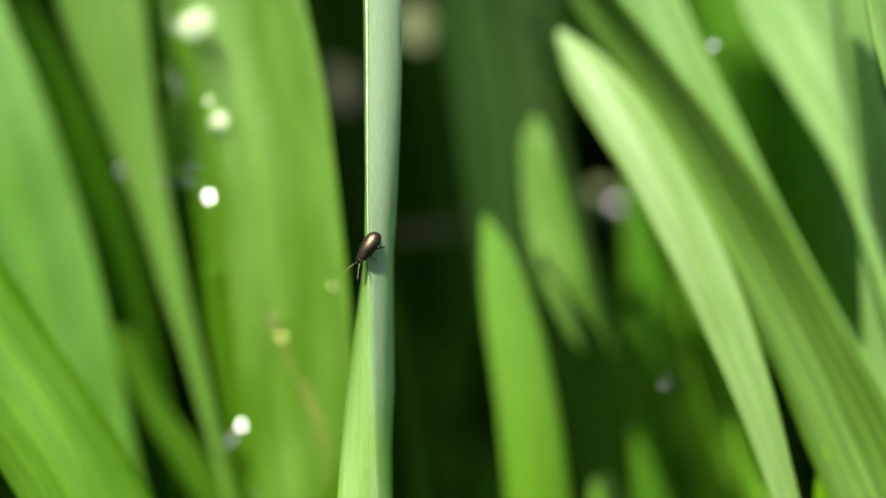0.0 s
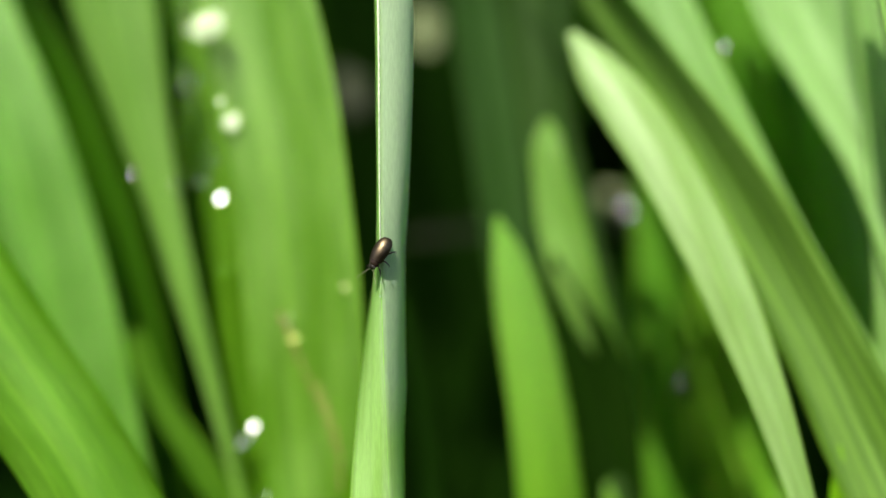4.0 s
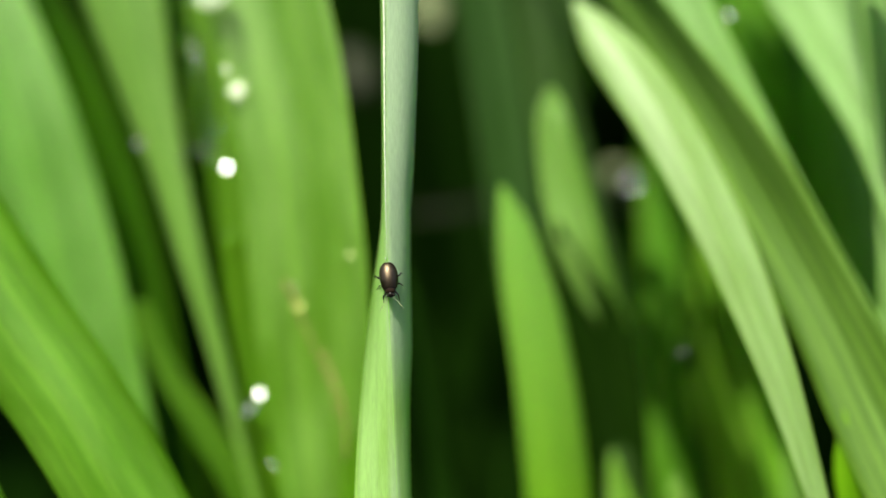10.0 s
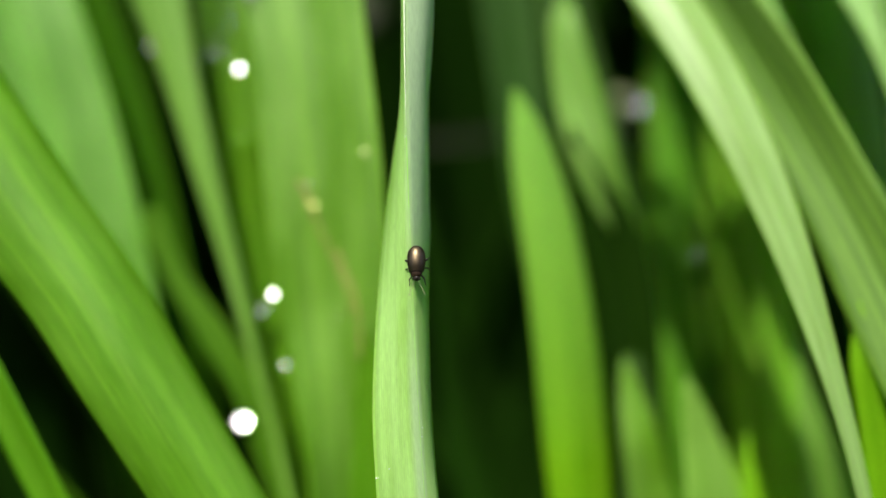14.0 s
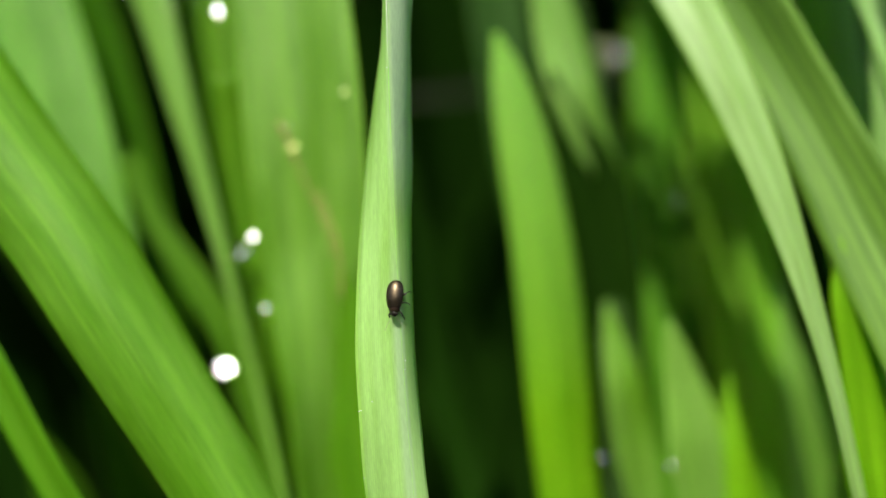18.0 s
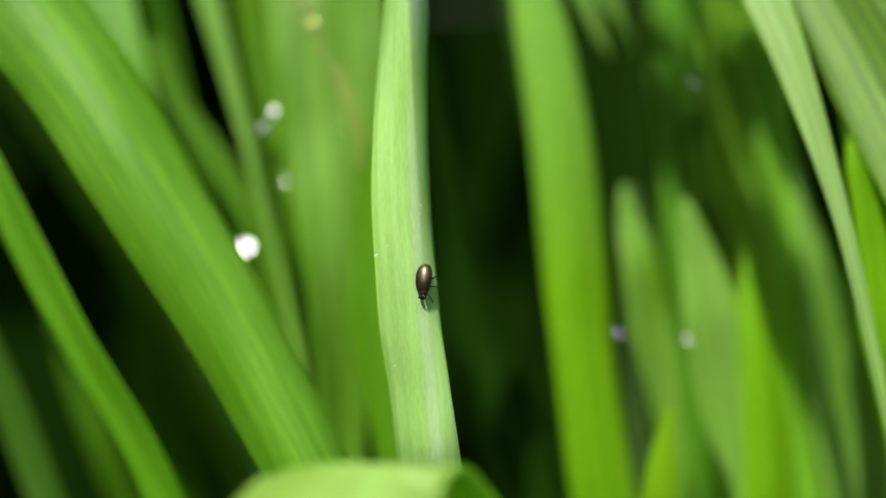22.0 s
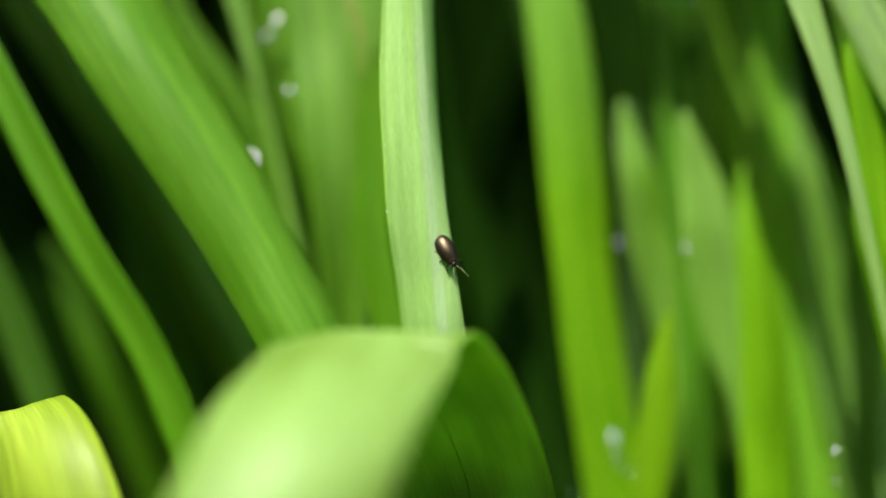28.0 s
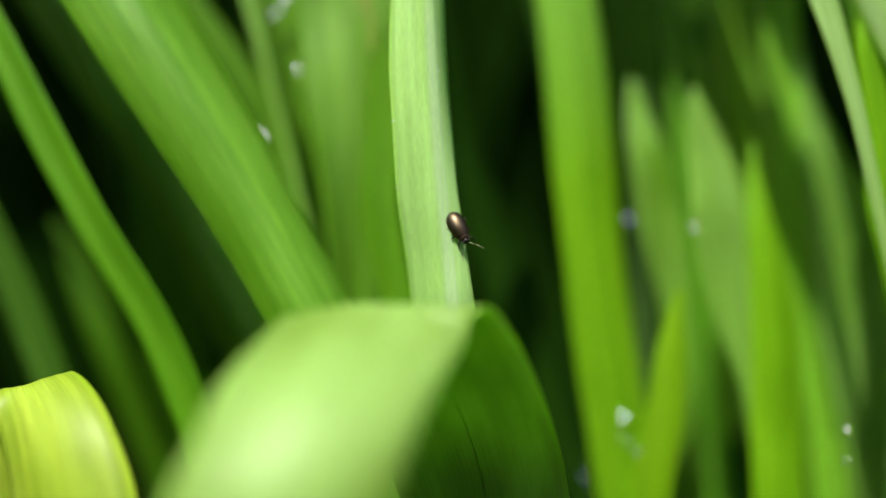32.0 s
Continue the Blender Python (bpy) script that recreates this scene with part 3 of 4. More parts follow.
    "tip_blade_b": ([(19.4, 3.6, 111.6, 0.7), (19.4, 3.5, 111.2, 0.8), (19.3, 3.4, 110.7, 1.0), (19.1, 3.2, 110.0, 1.3), (18.5, 2.0, 105.6, 3.0), (17.9, 0.4, 99.6, 3.7), (16.8, -1.2, 93.5, 4.0), (9.9, -11.7, 46.8, 3.6), (6.6, -16.8, -3.0, 3.0)], dict(turn=10)),
    "tip_blade_c": ([(22.1, 13.7, 130.6, 0.4), (22.2, 13.2, 129.5, 1.3), (22.7, 12.6, 127.5, 2.5), (23.4, 11.8, 124.6, 3.7), (24, 10.8, 121.8, 4.7), (24.4, 9.8, 119, 5.4), (25.4, 8.6, 113.1, 5.5), (26.3, 7.2, 107.4, 4.2), (27.8, 5.8, 101.6, 2.4), (29, 4.8, 95.6, 2.2), (29.7, 4.5, 90.4, 1.9), (34.1, -3.4, 45.2, 1.7), (38.5, -11.4, -3, 1.4)], dict(turn=5)),
    "tip_blade_d": ([(28.3, 12, 125.2, 0.3), (28.1, 10.9, 123, 1), (28.3, 9.8, 120.8, 1.9), (28.5, 8.5, 118, 2.8), (29.2, 7, 113.6, 4), (29.9, 5.5, 107.9, 5.1), (30.2, 4.2, 102.2, 5.4), (30.3, 3, 96.4, 5.5), (30.3, 1.5, 91.9, 5.5), (33.2, -6.6, 46, 5), (36, -14.8, -3, 4.1)], dict(turn=-8)),
    "tip_blade_e": ([(34.7, 18.1, 133.8, 0.3), (34.7, 17.2, 132.3, 0.8), (35, 16.3, 130, 1.5), (35.6, 15.4, 127.1, 2.8), (36.3, 14.3, 124.1, 4), (38.3, 13, 118.2, 7), (40.4, 11.7, 112.2, 10.4), (41.7, 9.9, 106.4, 11), (43.1, 8.6, 100.3, 11.2), (45.5, 7.6, 88.8, 10.4), (46.1, -2, 45, 9.1), (49, -9, -3, 7.5)], dict(turn=8)),
    "yellow_strip": ([(35.7, 5.6, 141.4, 0.4), (36, 4.7, 139.4, 1.9), (36.3, 3.6, 136.9, 3.4), (37, 2.2, 131.8, 3.6), (37.7, 0.9, 126.7, 3.9), (38.2, -0.5, 121.5, 4.9), (39, -1.8, 116.5, 4.1), (50.9, -4.5, 56.6, 3.9), (54.4, -10.6, -3, 3.3)], dict(turn=12)),
    "dark_strip_c": ([(29.5, 37.8, 175.5, 0.3), (31.7, 27.2, 161.1, 3.2), (32.7, 22.1, 141.8, 4.0), (33.6, 17.8, 125.7, 3.4), (35.5, 13.5, 109.7, 3.6), (37.5, 9.1, 93.6, 3.7), (42.3, -1.4, 46.8, 3.3), (44.7, -6.4, -3.0, 2.7)], dict(turn=18)),
    "left_low_a": ([(-65.2, 15.5, 162.2, 0.5), (-55.3, 10.1, 152.7, 2.1), (-48.4, 6.4, 139.6, 2.7), (-43.2, 3.2, 129.6, 3.7), (-37.6, 0.2, 119.6, 3.6), (-31.5, -2.1, 109.5, 3.7), (-27.7, -4.2, 100.6, 3.9), (-12.8, -5.6, 49.8, 4), (-4.7, -9.4, -3, 3.4)], dict(turn=12, fold=0.13)),
    "left_low_b": ([(-65.5, 21.5, 139.6, 0.3), (-59.7, 17.7, 133.1, 2.3), (-56.0, 15.2, 124.1, 2.8), (-52.7, 13.2, 116.3, 3.0), (-49.3, 11.1, 108.5, 3.9), (-46.2, 9.0, 100.7, 4.0), (-30.4, -1.6, 50.3, 3.6), (-22.9, -6.7, -3.0, 3.0)], dict(turn=10)),
    "mid_dark": ([(-8.9, 33.9, 151.9, 0.3), (-5.6, 29.1, 144.8, 3.8), (-3.8, 26.5, 135.3, 4.7), (-1.8, 23.6, 124.3, 5.4), (1.6, 20.6, 113.2, 7.2), (5.8, 17.7, 102.2, 8.2), (10.2, 14.7, 91.2, 6.6), (24.6, 5.2, 45.6, 6.0), (31.4, 0.7, -3.0, 5.0)], dict(turn=-45)),
    # separate pale blade in place of a sunlit patch on a dark one
    "lit_patch": ([(9.9, 28.4, 169, 0.6), (10, 27.9, 167.5, 2.4), (10, 27.1, 165.8, 3.3), (10.3, 26.2, 163.5, 3.9), (11.4, 24.2, 157.8, 5.1), (13, 22.2, 152.1, 4.9), (14.8, 21.9, 147.8, 4.1), (17.2, 22.4, 143.1, 2.9), (18.6, 23.2, 137.5, 2.1), (20.6, 22.6, 126.8, 1.3), (25.3, 18.3, 63.4, 1.2), (30, 14, -3, 1)], dict(turn=-4)),
    "back_left": ([(-45.5, 51.4, 213.4, 0.3), (-36.7, 42.7, 199.6, 5.3), (-31.6, 37.7, 180.9, 6.7), (-28.2, 34.4, 168.6, 7.1), (-26.1, 31.1, 156.2, 6.3), (-24.5, 27.8, 143.9, 5.2), (-16.7, 11.6, 71.9, 4.6), (-13.0, 3.9, -3.0, 3.9)], dict(turn=10)),
    "strip_d": ([(24.6, 42.7, 175.3, 0.3), (28.3, 32.4, 161.0, 4.3), (30.1, 27.2, 141.8, 5.4), (31.5, 23.3, 127.1, 5.4), (32.7, 19.4, 112.4, 5.0), (34.0, 15.4, 97.7, 4.8), (37.6, 4.4, 48.9, 4.3), (39.4, -0.8, -3.0, 3.6)], dict(turn=10)),
    "strip_e": ([(22.7, 57.9, 174.5, 0.3), (26.2, 47.5, 158.8, 3.7), (27.9, 42.3, 137.4, 4.6), (29, 39.4, 125.4, 4.3), (29.8, 36.6, 113.4, 4.3), (30.7, 33.7, 101.2, 4.3), (30.9, 9.4, 54.7, 3.5), (32.5, 3.5, -3, 2.9)], dict(turn=5)),
    "strip_f": ([(23.0, 57.8, 195.8, 0.3), (24.0, 47.2, 181.4, 4.4), (24.5, 42.0, 162.1, 5.5), (25.0, 36.8, 142.7, 5.5), (25.8, 31.6, 123.2, 6.1), (27.4, 26.4, 103.8, 5.5), (31.0, 14.7, 51.9, 5.0), (32.7, 9.1, -3.0, 4.1)], dict(turn=0)),
    "strip_g": ([(33.9, 44.7, 195.8, 0.3), (39.2, 34.8, 181.5, 4.9), (42.0, 29.7, 162.4, 6.1), (43.8, 26.4, 150.3, 6.2), (44.9, 23.2, 138.2, 6.2), (46.4, 19.9, 126.1, 5.6), (52.7, 5.7, 63.1, 5.0), (55.7, -1.0, -3.0, 4.2)], dict(turn=0)),
    # dark blade added so its edge draws the shadow across lit_patch
    "shade_low": ([(10.5, 22.8, 155.7, 0.3), (11.1, 22.3, 153.3, 1.4), (12.3, 21.9, 149.7, 3.5), (13.7, 21.4, 146.1, 6.1), (15.3, 21, 141.1, 7.4), (16.9, 20.5, 133.4, 7), (18.2, 20.1, 119.9, 6.4), (19.7, 19.6, 98.3, 6), (22.8, 14.8, 49.2, 5.4), (26, 10, -3, 4.5)], dict(turn=-4, ripple=0.05)),
    "left_olive": ([(-66.7, 27, 162.8, 0.4), (-60.5, 25.1, 155, 2.4), (-51.2, 23.2, 143, 3.1), (-46.7, 21.5, 136.9, 3.8), (-43, 20, 130.9, 3.5), (-37.5, 18.5, 122.9, 3.7), (-33.4, 17, 115.6, 3.1), (-29.2, 15.5, 106.2, 2.8), (-25.6, 14, 96.7, 3), (-15.8, 8, 48.4, 2.7), (-6, 2, -3, 2.2)], dict(turn=-12)),
    "left_shade": ([(-36.1, 26, 121.6, 0.4), (-33.1, 23.6, 116, 3.3), (-30.7, 21.2, 111.2, 5.3), (-28.9, 19.4, 104.9, 5.9), (-27.7, 18.2, 98.4, 5.9), (-25.2, 17, 86.2, 5.8), (-16.6, 11.5, 43.1, 5.2), (-8, 6, -3, 4.4)], dict(turn=14)),
    "left_dim": ([(-51.7, 30, 113, 0.3), (-47.4, 27, 106.6, 4.3), (-43.5, 24, 98.9, 5.3), (-40.6, 23, 92, 6), (-37, 22, 81.2, 6.1), (-25.5, 16, 40.6, 5.5), (-14, 10, -3, 4.6)], dict(turn=-25)),
}
LOOKS = {
    "waxy": (WAXY, "pale waxy green grass blade in sunlight"),
    "young": (YOUNG, "broad young green grass blade in full sun"),
    "broad": (BROAD, "broad green grass blade with a soft waxy sheen"),
    "pale": (PALEGREEN, "broad pale green grass blade in full sun"),
    "fresh": (FRESH, "fresh green grass blade in sunlight"),
    "lime": (LIME, "bright lime green grass blade lit through"),
    "tipped": (TIPPED, "bright lime green grass blade, paler at its tip"),
    "olive": (OLIVE, "olive green grass blade, streaked and dull"),
    "veined": (VEINED, "grey-green grass blade with dark veins"),
    "muted": (MUTED, "muted pale green grass blade"),
    "dull": (SHADY, "dull green grass blade, darkened in place of shade"),
    "shaded": (VIVID, "dark saturated green grass blade, shade put into its colour"),
    "light": (SHADE_LIFT, "shaded grass blade, colour brightened in place of bounced light"),
    "hazy": (HAZY, "greyish dark green grass blade, hazy shade in its colour"),
    "deep": (DARK_SHADE, "grass blade with deep shade put into its colour"),
}
LOOK_OF = dict(
    wide_left="pale", low_left="broad", wide_mid="young", swing_leaf="waxy", veined_right="veined", drop_blade="muted", arching_right="waxy", pale_right="waxy",
    edge_right="waxy", top_right="waxy", tip_blade_c="muted", tip_blade_e="pale", bright_right="tipped", tip_blade_a="young", tip_blade_b="lime", tip_blade_d="lime",
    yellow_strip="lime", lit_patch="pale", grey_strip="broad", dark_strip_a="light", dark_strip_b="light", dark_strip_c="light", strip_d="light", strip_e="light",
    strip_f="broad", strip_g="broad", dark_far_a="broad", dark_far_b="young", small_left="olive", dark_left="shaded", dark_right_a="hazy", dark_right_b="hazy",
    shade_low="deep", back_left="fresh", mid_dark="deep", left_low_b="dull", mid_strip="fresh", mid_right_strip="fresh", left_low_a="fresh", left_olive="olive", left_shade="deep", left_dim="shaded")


SPECIAL = dict(
    wide_mid="broad green grass blade with brown scars and dew",
    drop_blade="narrow pale grass blade beside hanging water drops",
    low_left="broad green grass blade slanting, dotted with tiny dew",
    arching_right="pale waxy grass blade arching over to its blunt tip",
    veined_right="broad veined green grass blade slanting behind a paler one",
    bright_right="bright lime green grass blade with a pointed tip",
    swing_leaf="pale waxy grass blade swaying in the wind",
    edge_right="narrow pale grass blade swaying in the wind",
    left_low_a="narrow green grass blade leaning over dark soil",
    tip_blade_a="saturated green grass blade with a slender tip",
    mid_strip="green grass blade cut off where a shadow's edge falls",
    lit_patch="pale grass blade standing in for a sunlit patch")


def grass_blades():
    made = {}
    for k, (key, (points, shape)) in enumerate(BLADES.items()):
        mat, label = LOOKS[LOOK_OF.get(key, "fresh")]
        fold = (0.13, -0.12, 0.16, -0.1)[k % 4]
        bm, rib = leaf_mesh(points, seed=k, **{"fold": fold, **shape})
        ob = part("grass_blade", bm, mat)
        tagged(ob, SPECIAL.get(key, label), "grass blade", "grass of the tuft")
        midrib(ob, rib, mat)
        made[key] = ob
    return made


TUFT = grass_blades()
BROAD_BLADE = TUFT["wide_mid"]


# ---- the beetle's blade: folded along its rib, left and right half at their own angles ----
UPPER_PART = [(-6.7, 7.76, 188.85, 0.99, 84, 5, 0.99), (-6.6, 7.36, 187.36, 1.53, 83, 5, 1.53), (-6.5, 6.85, 185.49, 2.21, 83, 6, 2.2), (-6.4, 6.15, 182.87, 2.9, 83, 7, 2.87), (-6.32, 4.74, 177.58, 3.13, 84, 11, 3.05), (-6.31, 3.32, 172.29, 3.1, 85, 16, 3.02), (-6.3, 1.9, 167, 3.1, 86, 25, 3.06), (-6.25, 0.48, 161.71, 3.21, 82, 42, 3.49), (-6.14, -0.93, 156.42, 3.38, 67, 53, 3.77), (-5.97, -2.35, 151.13, 3.49, 51, 60, 3.58)]
LOWER_PART = [(-5.77, -3.77, 145.84, 3.61, 36, 61, 2.87), (-5.54, -5.19, 140.55, 3.73, 21, 59, 2.33), (-5.25, -6.6, 135.26, 3.98, 11, 60, 2.17), (-4.9, -8.02, 129.97, 3.98, 4, 53, 1.88), (-4.45, -9.44, 124.68, 4.17, 12, 34, 1.39), (-3.94, -10.86, 119.39, 4.3, 27, 16, 1.47), (-3.52, -12.27, 114.1, 4.38, 33, 16, 1.84), (-2.62, -8.27, 101, 4.4, 30, 20, 2.2), (-1.32, 1.73, 72, 4.5, 25, 20, 2.5), (0.48, 9.73, -3, 4.2, 15, 30, 2.5)]


def folded_blade():
    rows = spline(UPPER_PART + LOWER_PART, 8)
    pos = rows[:, :3]
    tang = np.gradient(pos, axis=0)
    along = np.concatenate([[0], np.cumsum(np.linalg.norm(np.diff(pos, axis=0), axis=1))])
    half = [1.0, 0.8, 0.55, 0.3, 0.12]
    us = np.array([0.5 - h / 2 for h in half] + [0.5] + [0.5 + h / 2 for h in half[::-1]])
    rings, rib = [], []
    for p, t, (h, al, ar, hr) in zip(pos, tang, rows[:, 3:]):
        t = Vector(t).normalized()
        side = t.cross(FACE).normalized()
        if side.x < 0:
            side = -side
        n = side.cross(t).normalized()
        if n.dot(FACE) < 0:
            n = -n
        al, ar = radians(al), radians(ar)
        left, right = -side * math.cos(al) - n * math.sin(al), side * math.cos(ar) - n * math.sin(ar)
        nl, nr = n * math.cos(al) - side * math.sin(al), n * math.cos(ar) + side * math.sin(ar)
        front, back = [], []
        spots = [(left, nl, k, h) for k in half] + [(Vector(), (nl + nr).normalized(), 0.0, h)] + [(right, nr, k, hr) for k in half[::-1]]
        for j, (d, nn, k, reach) in enumerate(spots):
            crease = max(0.0, min(1.0, (p[2] - 150) / 12)) * max(0.0, k - 0.62) * 0.75  # the outer strip bends back
            bulge = 0.07 * reach * math.sin(k * math.pi) - (0.05 * reach if j > 5 and k == 0.8 else 0.0) - (crease * reach if j > 5 else 0.0)
            q = Vector(p) + d * (k * reach) + nn * bulge
            th = 0.16 * (1 - 0.6 * k)
            front.append(tuple((q + nn * th * 0.4) * MM))
            back.append(tuple((q - nn * th) * MM))
        rings.append(front + back[::-1])
        rib.append((Vector(p) + (nl + nr).normalized() * 0.07) * MM)
    bm = sheet(rings, us, along)
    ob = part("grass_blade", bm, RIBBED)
    tagged(ob, "grass blade folded along its rib, beetle walking down it", "grass blade", "grass of the tuft")
    bm = bmesh.new()
    sweep(bm, rib, [0.00003 if p.z > 0.152 else 0.00001 for p in rib])
    part("midrib", bm, RIBBED, ob, "pale raised rib along the fold")
    # whitish cord added where the fold glints in the sun
    bm = bmesh.new()
    ridge = [p + FACE * 0.00003 for p in rib if p.z > 0.1575]
    last = len(ridge) - 1
    sweep(bm, ridge, [0.00001 + (0.00004 + 0.00017 * max(0.0, 1 - i / last) ** 1.2) * min(1, i / 12, (last - i) / 10) * (0.85 + 0.35 * noise.noise((i * 0.31, 0, 0))) for i in range(last + 1)], 8)
    part("fold_edge", bm, GLINT_CORD, ob, "whitish cord added as the sun glint on the fold")
    return ob


BEETLE_BLADE = folded_blade()


def marks():
    """Brown scars on the broad blade and pale specks along the beetle's blade."""
    for line, r in (([(-13.78, 13.28, 144.42), (-12.93, 12.51, 142.69), (-12.01, 11.57, 140.58), (-11.48, 10.64, 137.95), (-11.38, 9.62, 134.21)], 0.11), ([(-17.62, 15.45, 151.13), (-16.57, 14.89, 149.29), (-15.83, 14.28, 147.22)], 0.2), ([(-15.82, 14.32, 147.23), (-14.28, 13.36, 143.92), (-12.82, 12.08, 141.15), (-11.99, 10.96, 138.22)], 0.09)):
        bm = bmesh.new()
        path = [Vector(p) * MM for p in line]
        sweep(bm, [a.lerp(b, k / 4) for a, b in zip(path, path[1:]) for k in range(4)] + [path[-1]], r * MM)
        part("scar", bm, SCAR, BROAD_BLADE, "brownish healed scar")
    for x, y, z in ((-8.51, -8.72, 124.43), (-8.86, -7.77, 130.02), (-4.92, -6.84, 134.19), (-4.97, -7.12, 133.50), (-8.66, -7.80, 130.12), (-7.19, -9.49, 120.76), (-7.72, -7.82, 130.93), (-8.80, -7.77, 130.09), (-6.30, -0.57, 157.81), (-6.11, -0.80, 156.54), (-6.01, -1.11, 155.14)):
        bm = bmesh.new()
        bmesh.ops.create_icosphere(bm, subdivisions=2, radius=0.00005, matrix=Matrix.Translation(Vector((x, y, z)) * MM))
        part("speck", bm, PALE, BEETLE_BLADE, "tiny pale speck")


marks()


def litter():
    """Dry stalks and leaves in the dark behind the tuft."""
    for points in ([(-7.4, 58.9, 147.9, 0.3), (-3.5, 59.1, 148.7, 1.6), (1.3, 61.2, 148.8, 1.8), (7.0, 64.5, 149.3, 1)], [(20.7, 60.7, 154.7, 0.5), (22.0, 58.3, 153.6, 4), (23.9, 59.9, 151.5, 4.5), (26.7, 64.1, 148.1, 1)], [(-17.8, 80.2, 169.3, 1), (-15.1, 74.5, 167.3, 5), (-13.0, 73.7, 164.5, 5), (-11.7, 78.0, 161.3, 1)], [(-4.7, 67.5, 179.9, 1), (-3.9, 66.9, 177.6, 4), (-3.3, 66.3, 175.3, 4), (-2.7, 65.7, 173.4, 0.5)]):
        bm, rib = leaf_mesh(points, fold=0.2, turn=20, seed=len(points), steps=5)
        tagged(part("dry_leaf", bm, STRAW if points[0][0] < -10 or points[0][1] < 60 else PALE_STRAW), "dry beige dead leaf caught among the grass", "dead leaf", "dead leaves")


litter()


# ---- blades bent over in front ----
def bent_blades():
    arc = [(-16.1, -44.5, 68, 0.6), (-15.4, -43.1, 110, 12.8), (-14.1, -40.7, 113.4, 12.6), (-13, -37.4, 116, 13), (-11.8, -33.7, 117.5, 13.1), (-10.7, -30.4, 118.2, 13.2), (-9.6, -28, 118.6, 12.8), (-9.1, -25.9, 118.6, 12.8), (-8.1, -24, 117.2, 13.3), (-6.3, -22.5, 114.3, 14.3), (-4.1, -20.7, 110.1, 14), (-1.8, -17.6, 103.1, 14), (-0, -14.6, 93.9, 13.9), (2.5, -5, 60, 14), (4, -2, -3, 11)]
    bm, rib = leaf_mesh(arc, fold=-0.11, power=2.2, across=(1, 0.05, -0.03), seed=41, steps=6, ripple=0.05)
    ob = part("bent_grass_blade", bm, ARCHED)
    midrib(ob, rib, ARCHED, r=0.00005)
    tagged(ob, "broad green grass blade bent over into an arch", "grass blade", "grass of the tuft")
    curl = [(-30, -27, 90, 0.5), (-32.6, -25.5, 99.5, 11), (-33.9, -23.5, 103.1, 11.5), (-35.4, -21.1, 106.3, 10.2), (-37.5, -17.9, 108.3, 8.2), (-39.1, -15.7, 108.6, 6.8), (-40.7, -13.3, 106.2, 7.4), (-41.8, -13.1, 99.4, 10), (-42.3, -14.1, 91.8, 10),
            (-42, -14, 50, 9), (-42, -14, -3, 8)]
    bm, rib = leaf_mesh(curl, fold=-0.14, power=2.0, across=(1, -0.3, 0.3), seed=42, steps=6)
    ob = part("bent_grass_blade", bm, YELLOWED)
    midrib(ob, rib, YELLOWED)
    tagged(ob, "yellowish grass blade curled over at its tip", "grass blade", "grass of the tuft")


bent_blades()


# ---- grass behind and around ----
def background_grass():
    rng = random.Random(11)
    kinds = []
    for k in range(10):
        h, lean, w = rng.uniform(280, 440), rng.uniform(-110, 110), rng.uniform(9, 16)
        dy = rng.uniform(-20, 50)
        pts = [(lean, dy, h, 0.3), (lean * 0.75, dy * 0.7, h * 0.86, w * 0.6), (lean * 0.42, dy * 0.4, h * 0.6, w), (lean * 0.15, dy * 0.1, h * 0.3, w), (0, 0, -4, w * 0.8)]
        bm, rib = leaf_mesh(pts, turn=rng.uniform(-35, 35), fold=0.1, seed=60 + k, steps=4)
        mat = DARK_SHADE
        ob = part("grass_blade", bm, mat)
        midrib(ob, rib[::2], mat)
        tagged(ob, "tall grass blade behind, its shade put into the colour", "grass blade", "grass behind the tuft")
        kinds.append(ob)
    for k in range(290):
        y = 0.085 + 0.27 * rng.random() ** 1.3
        x = rng.uniform(-1, 1) * (0.07 + 0.55 * (y + 0.09))
        m = pose(x, y, 0, 0, 0, rng.uniform(-50, 50))
        if k < len(kinds):
            kinds[k].matrix_basis = m
        else:
            copy_thing(kinds[k % len(kinds)], m)


background_grass()


def far_grass():
    """The rest of the meadow as one mass of plain blades, some added unseen to block sky light."""
    rng = np.random.default_rng(5)
    verts, faces = [], []
    for k in range(12000):
        r, a = 0.42 + 2.3 * rng.random() ** 1.5, rng.uniform(0, math.tau)
        x, y = r * math.cos(a), r * math.sin(a)
        h, w, d = rng.uniform(0.12, 0.28), rng.uniform(0.003, 0.006), rng.uniform(0, math.tau)
        lx, ly = rng.normal(0, 0.06, 2)
        if k >= 9000:  # unseen blades added behind and beside the camera to block sky light
            x, y = rng.uniform(-0.42, 0.42), rng.uniform(-0.42, -0.17)
            h, lx, ly = rng.uniform(0.16, 0.34), lx * 0.5, ly * 0.3
        c, s = math.cos(d) * w, math.sin(d) * w
        i = len(verts)
        for f, q in ((0, 1), (0.5, 1), (0.85, 0.6)):
            px, py = x + lx * f * f, y + ly * f * f
            verts += [(px - c * q, py - s * q, h * f - 0.003), (px + s * q * 0.2, py - c * q * 0.2, h * f - 0.003), (px + c * q, py + s * q, h * f - 0.003)]
        verts.append((x + lx, y + ly, h))
        for b in (i, i + 3):
            faces += [(b, b + 1, b + 4, b + 3), (b + 1, b + 2, b + 5, b + 4)]
        faces += [(i + 6, i + 7, i + 9), (i + 7, i + 8, i + 9)]
    me = bpy.data.meshes.new("meadow_grass")
    me.from_pydata(verts, [], faces)
    me.uv_layers.new(name="UVMap")
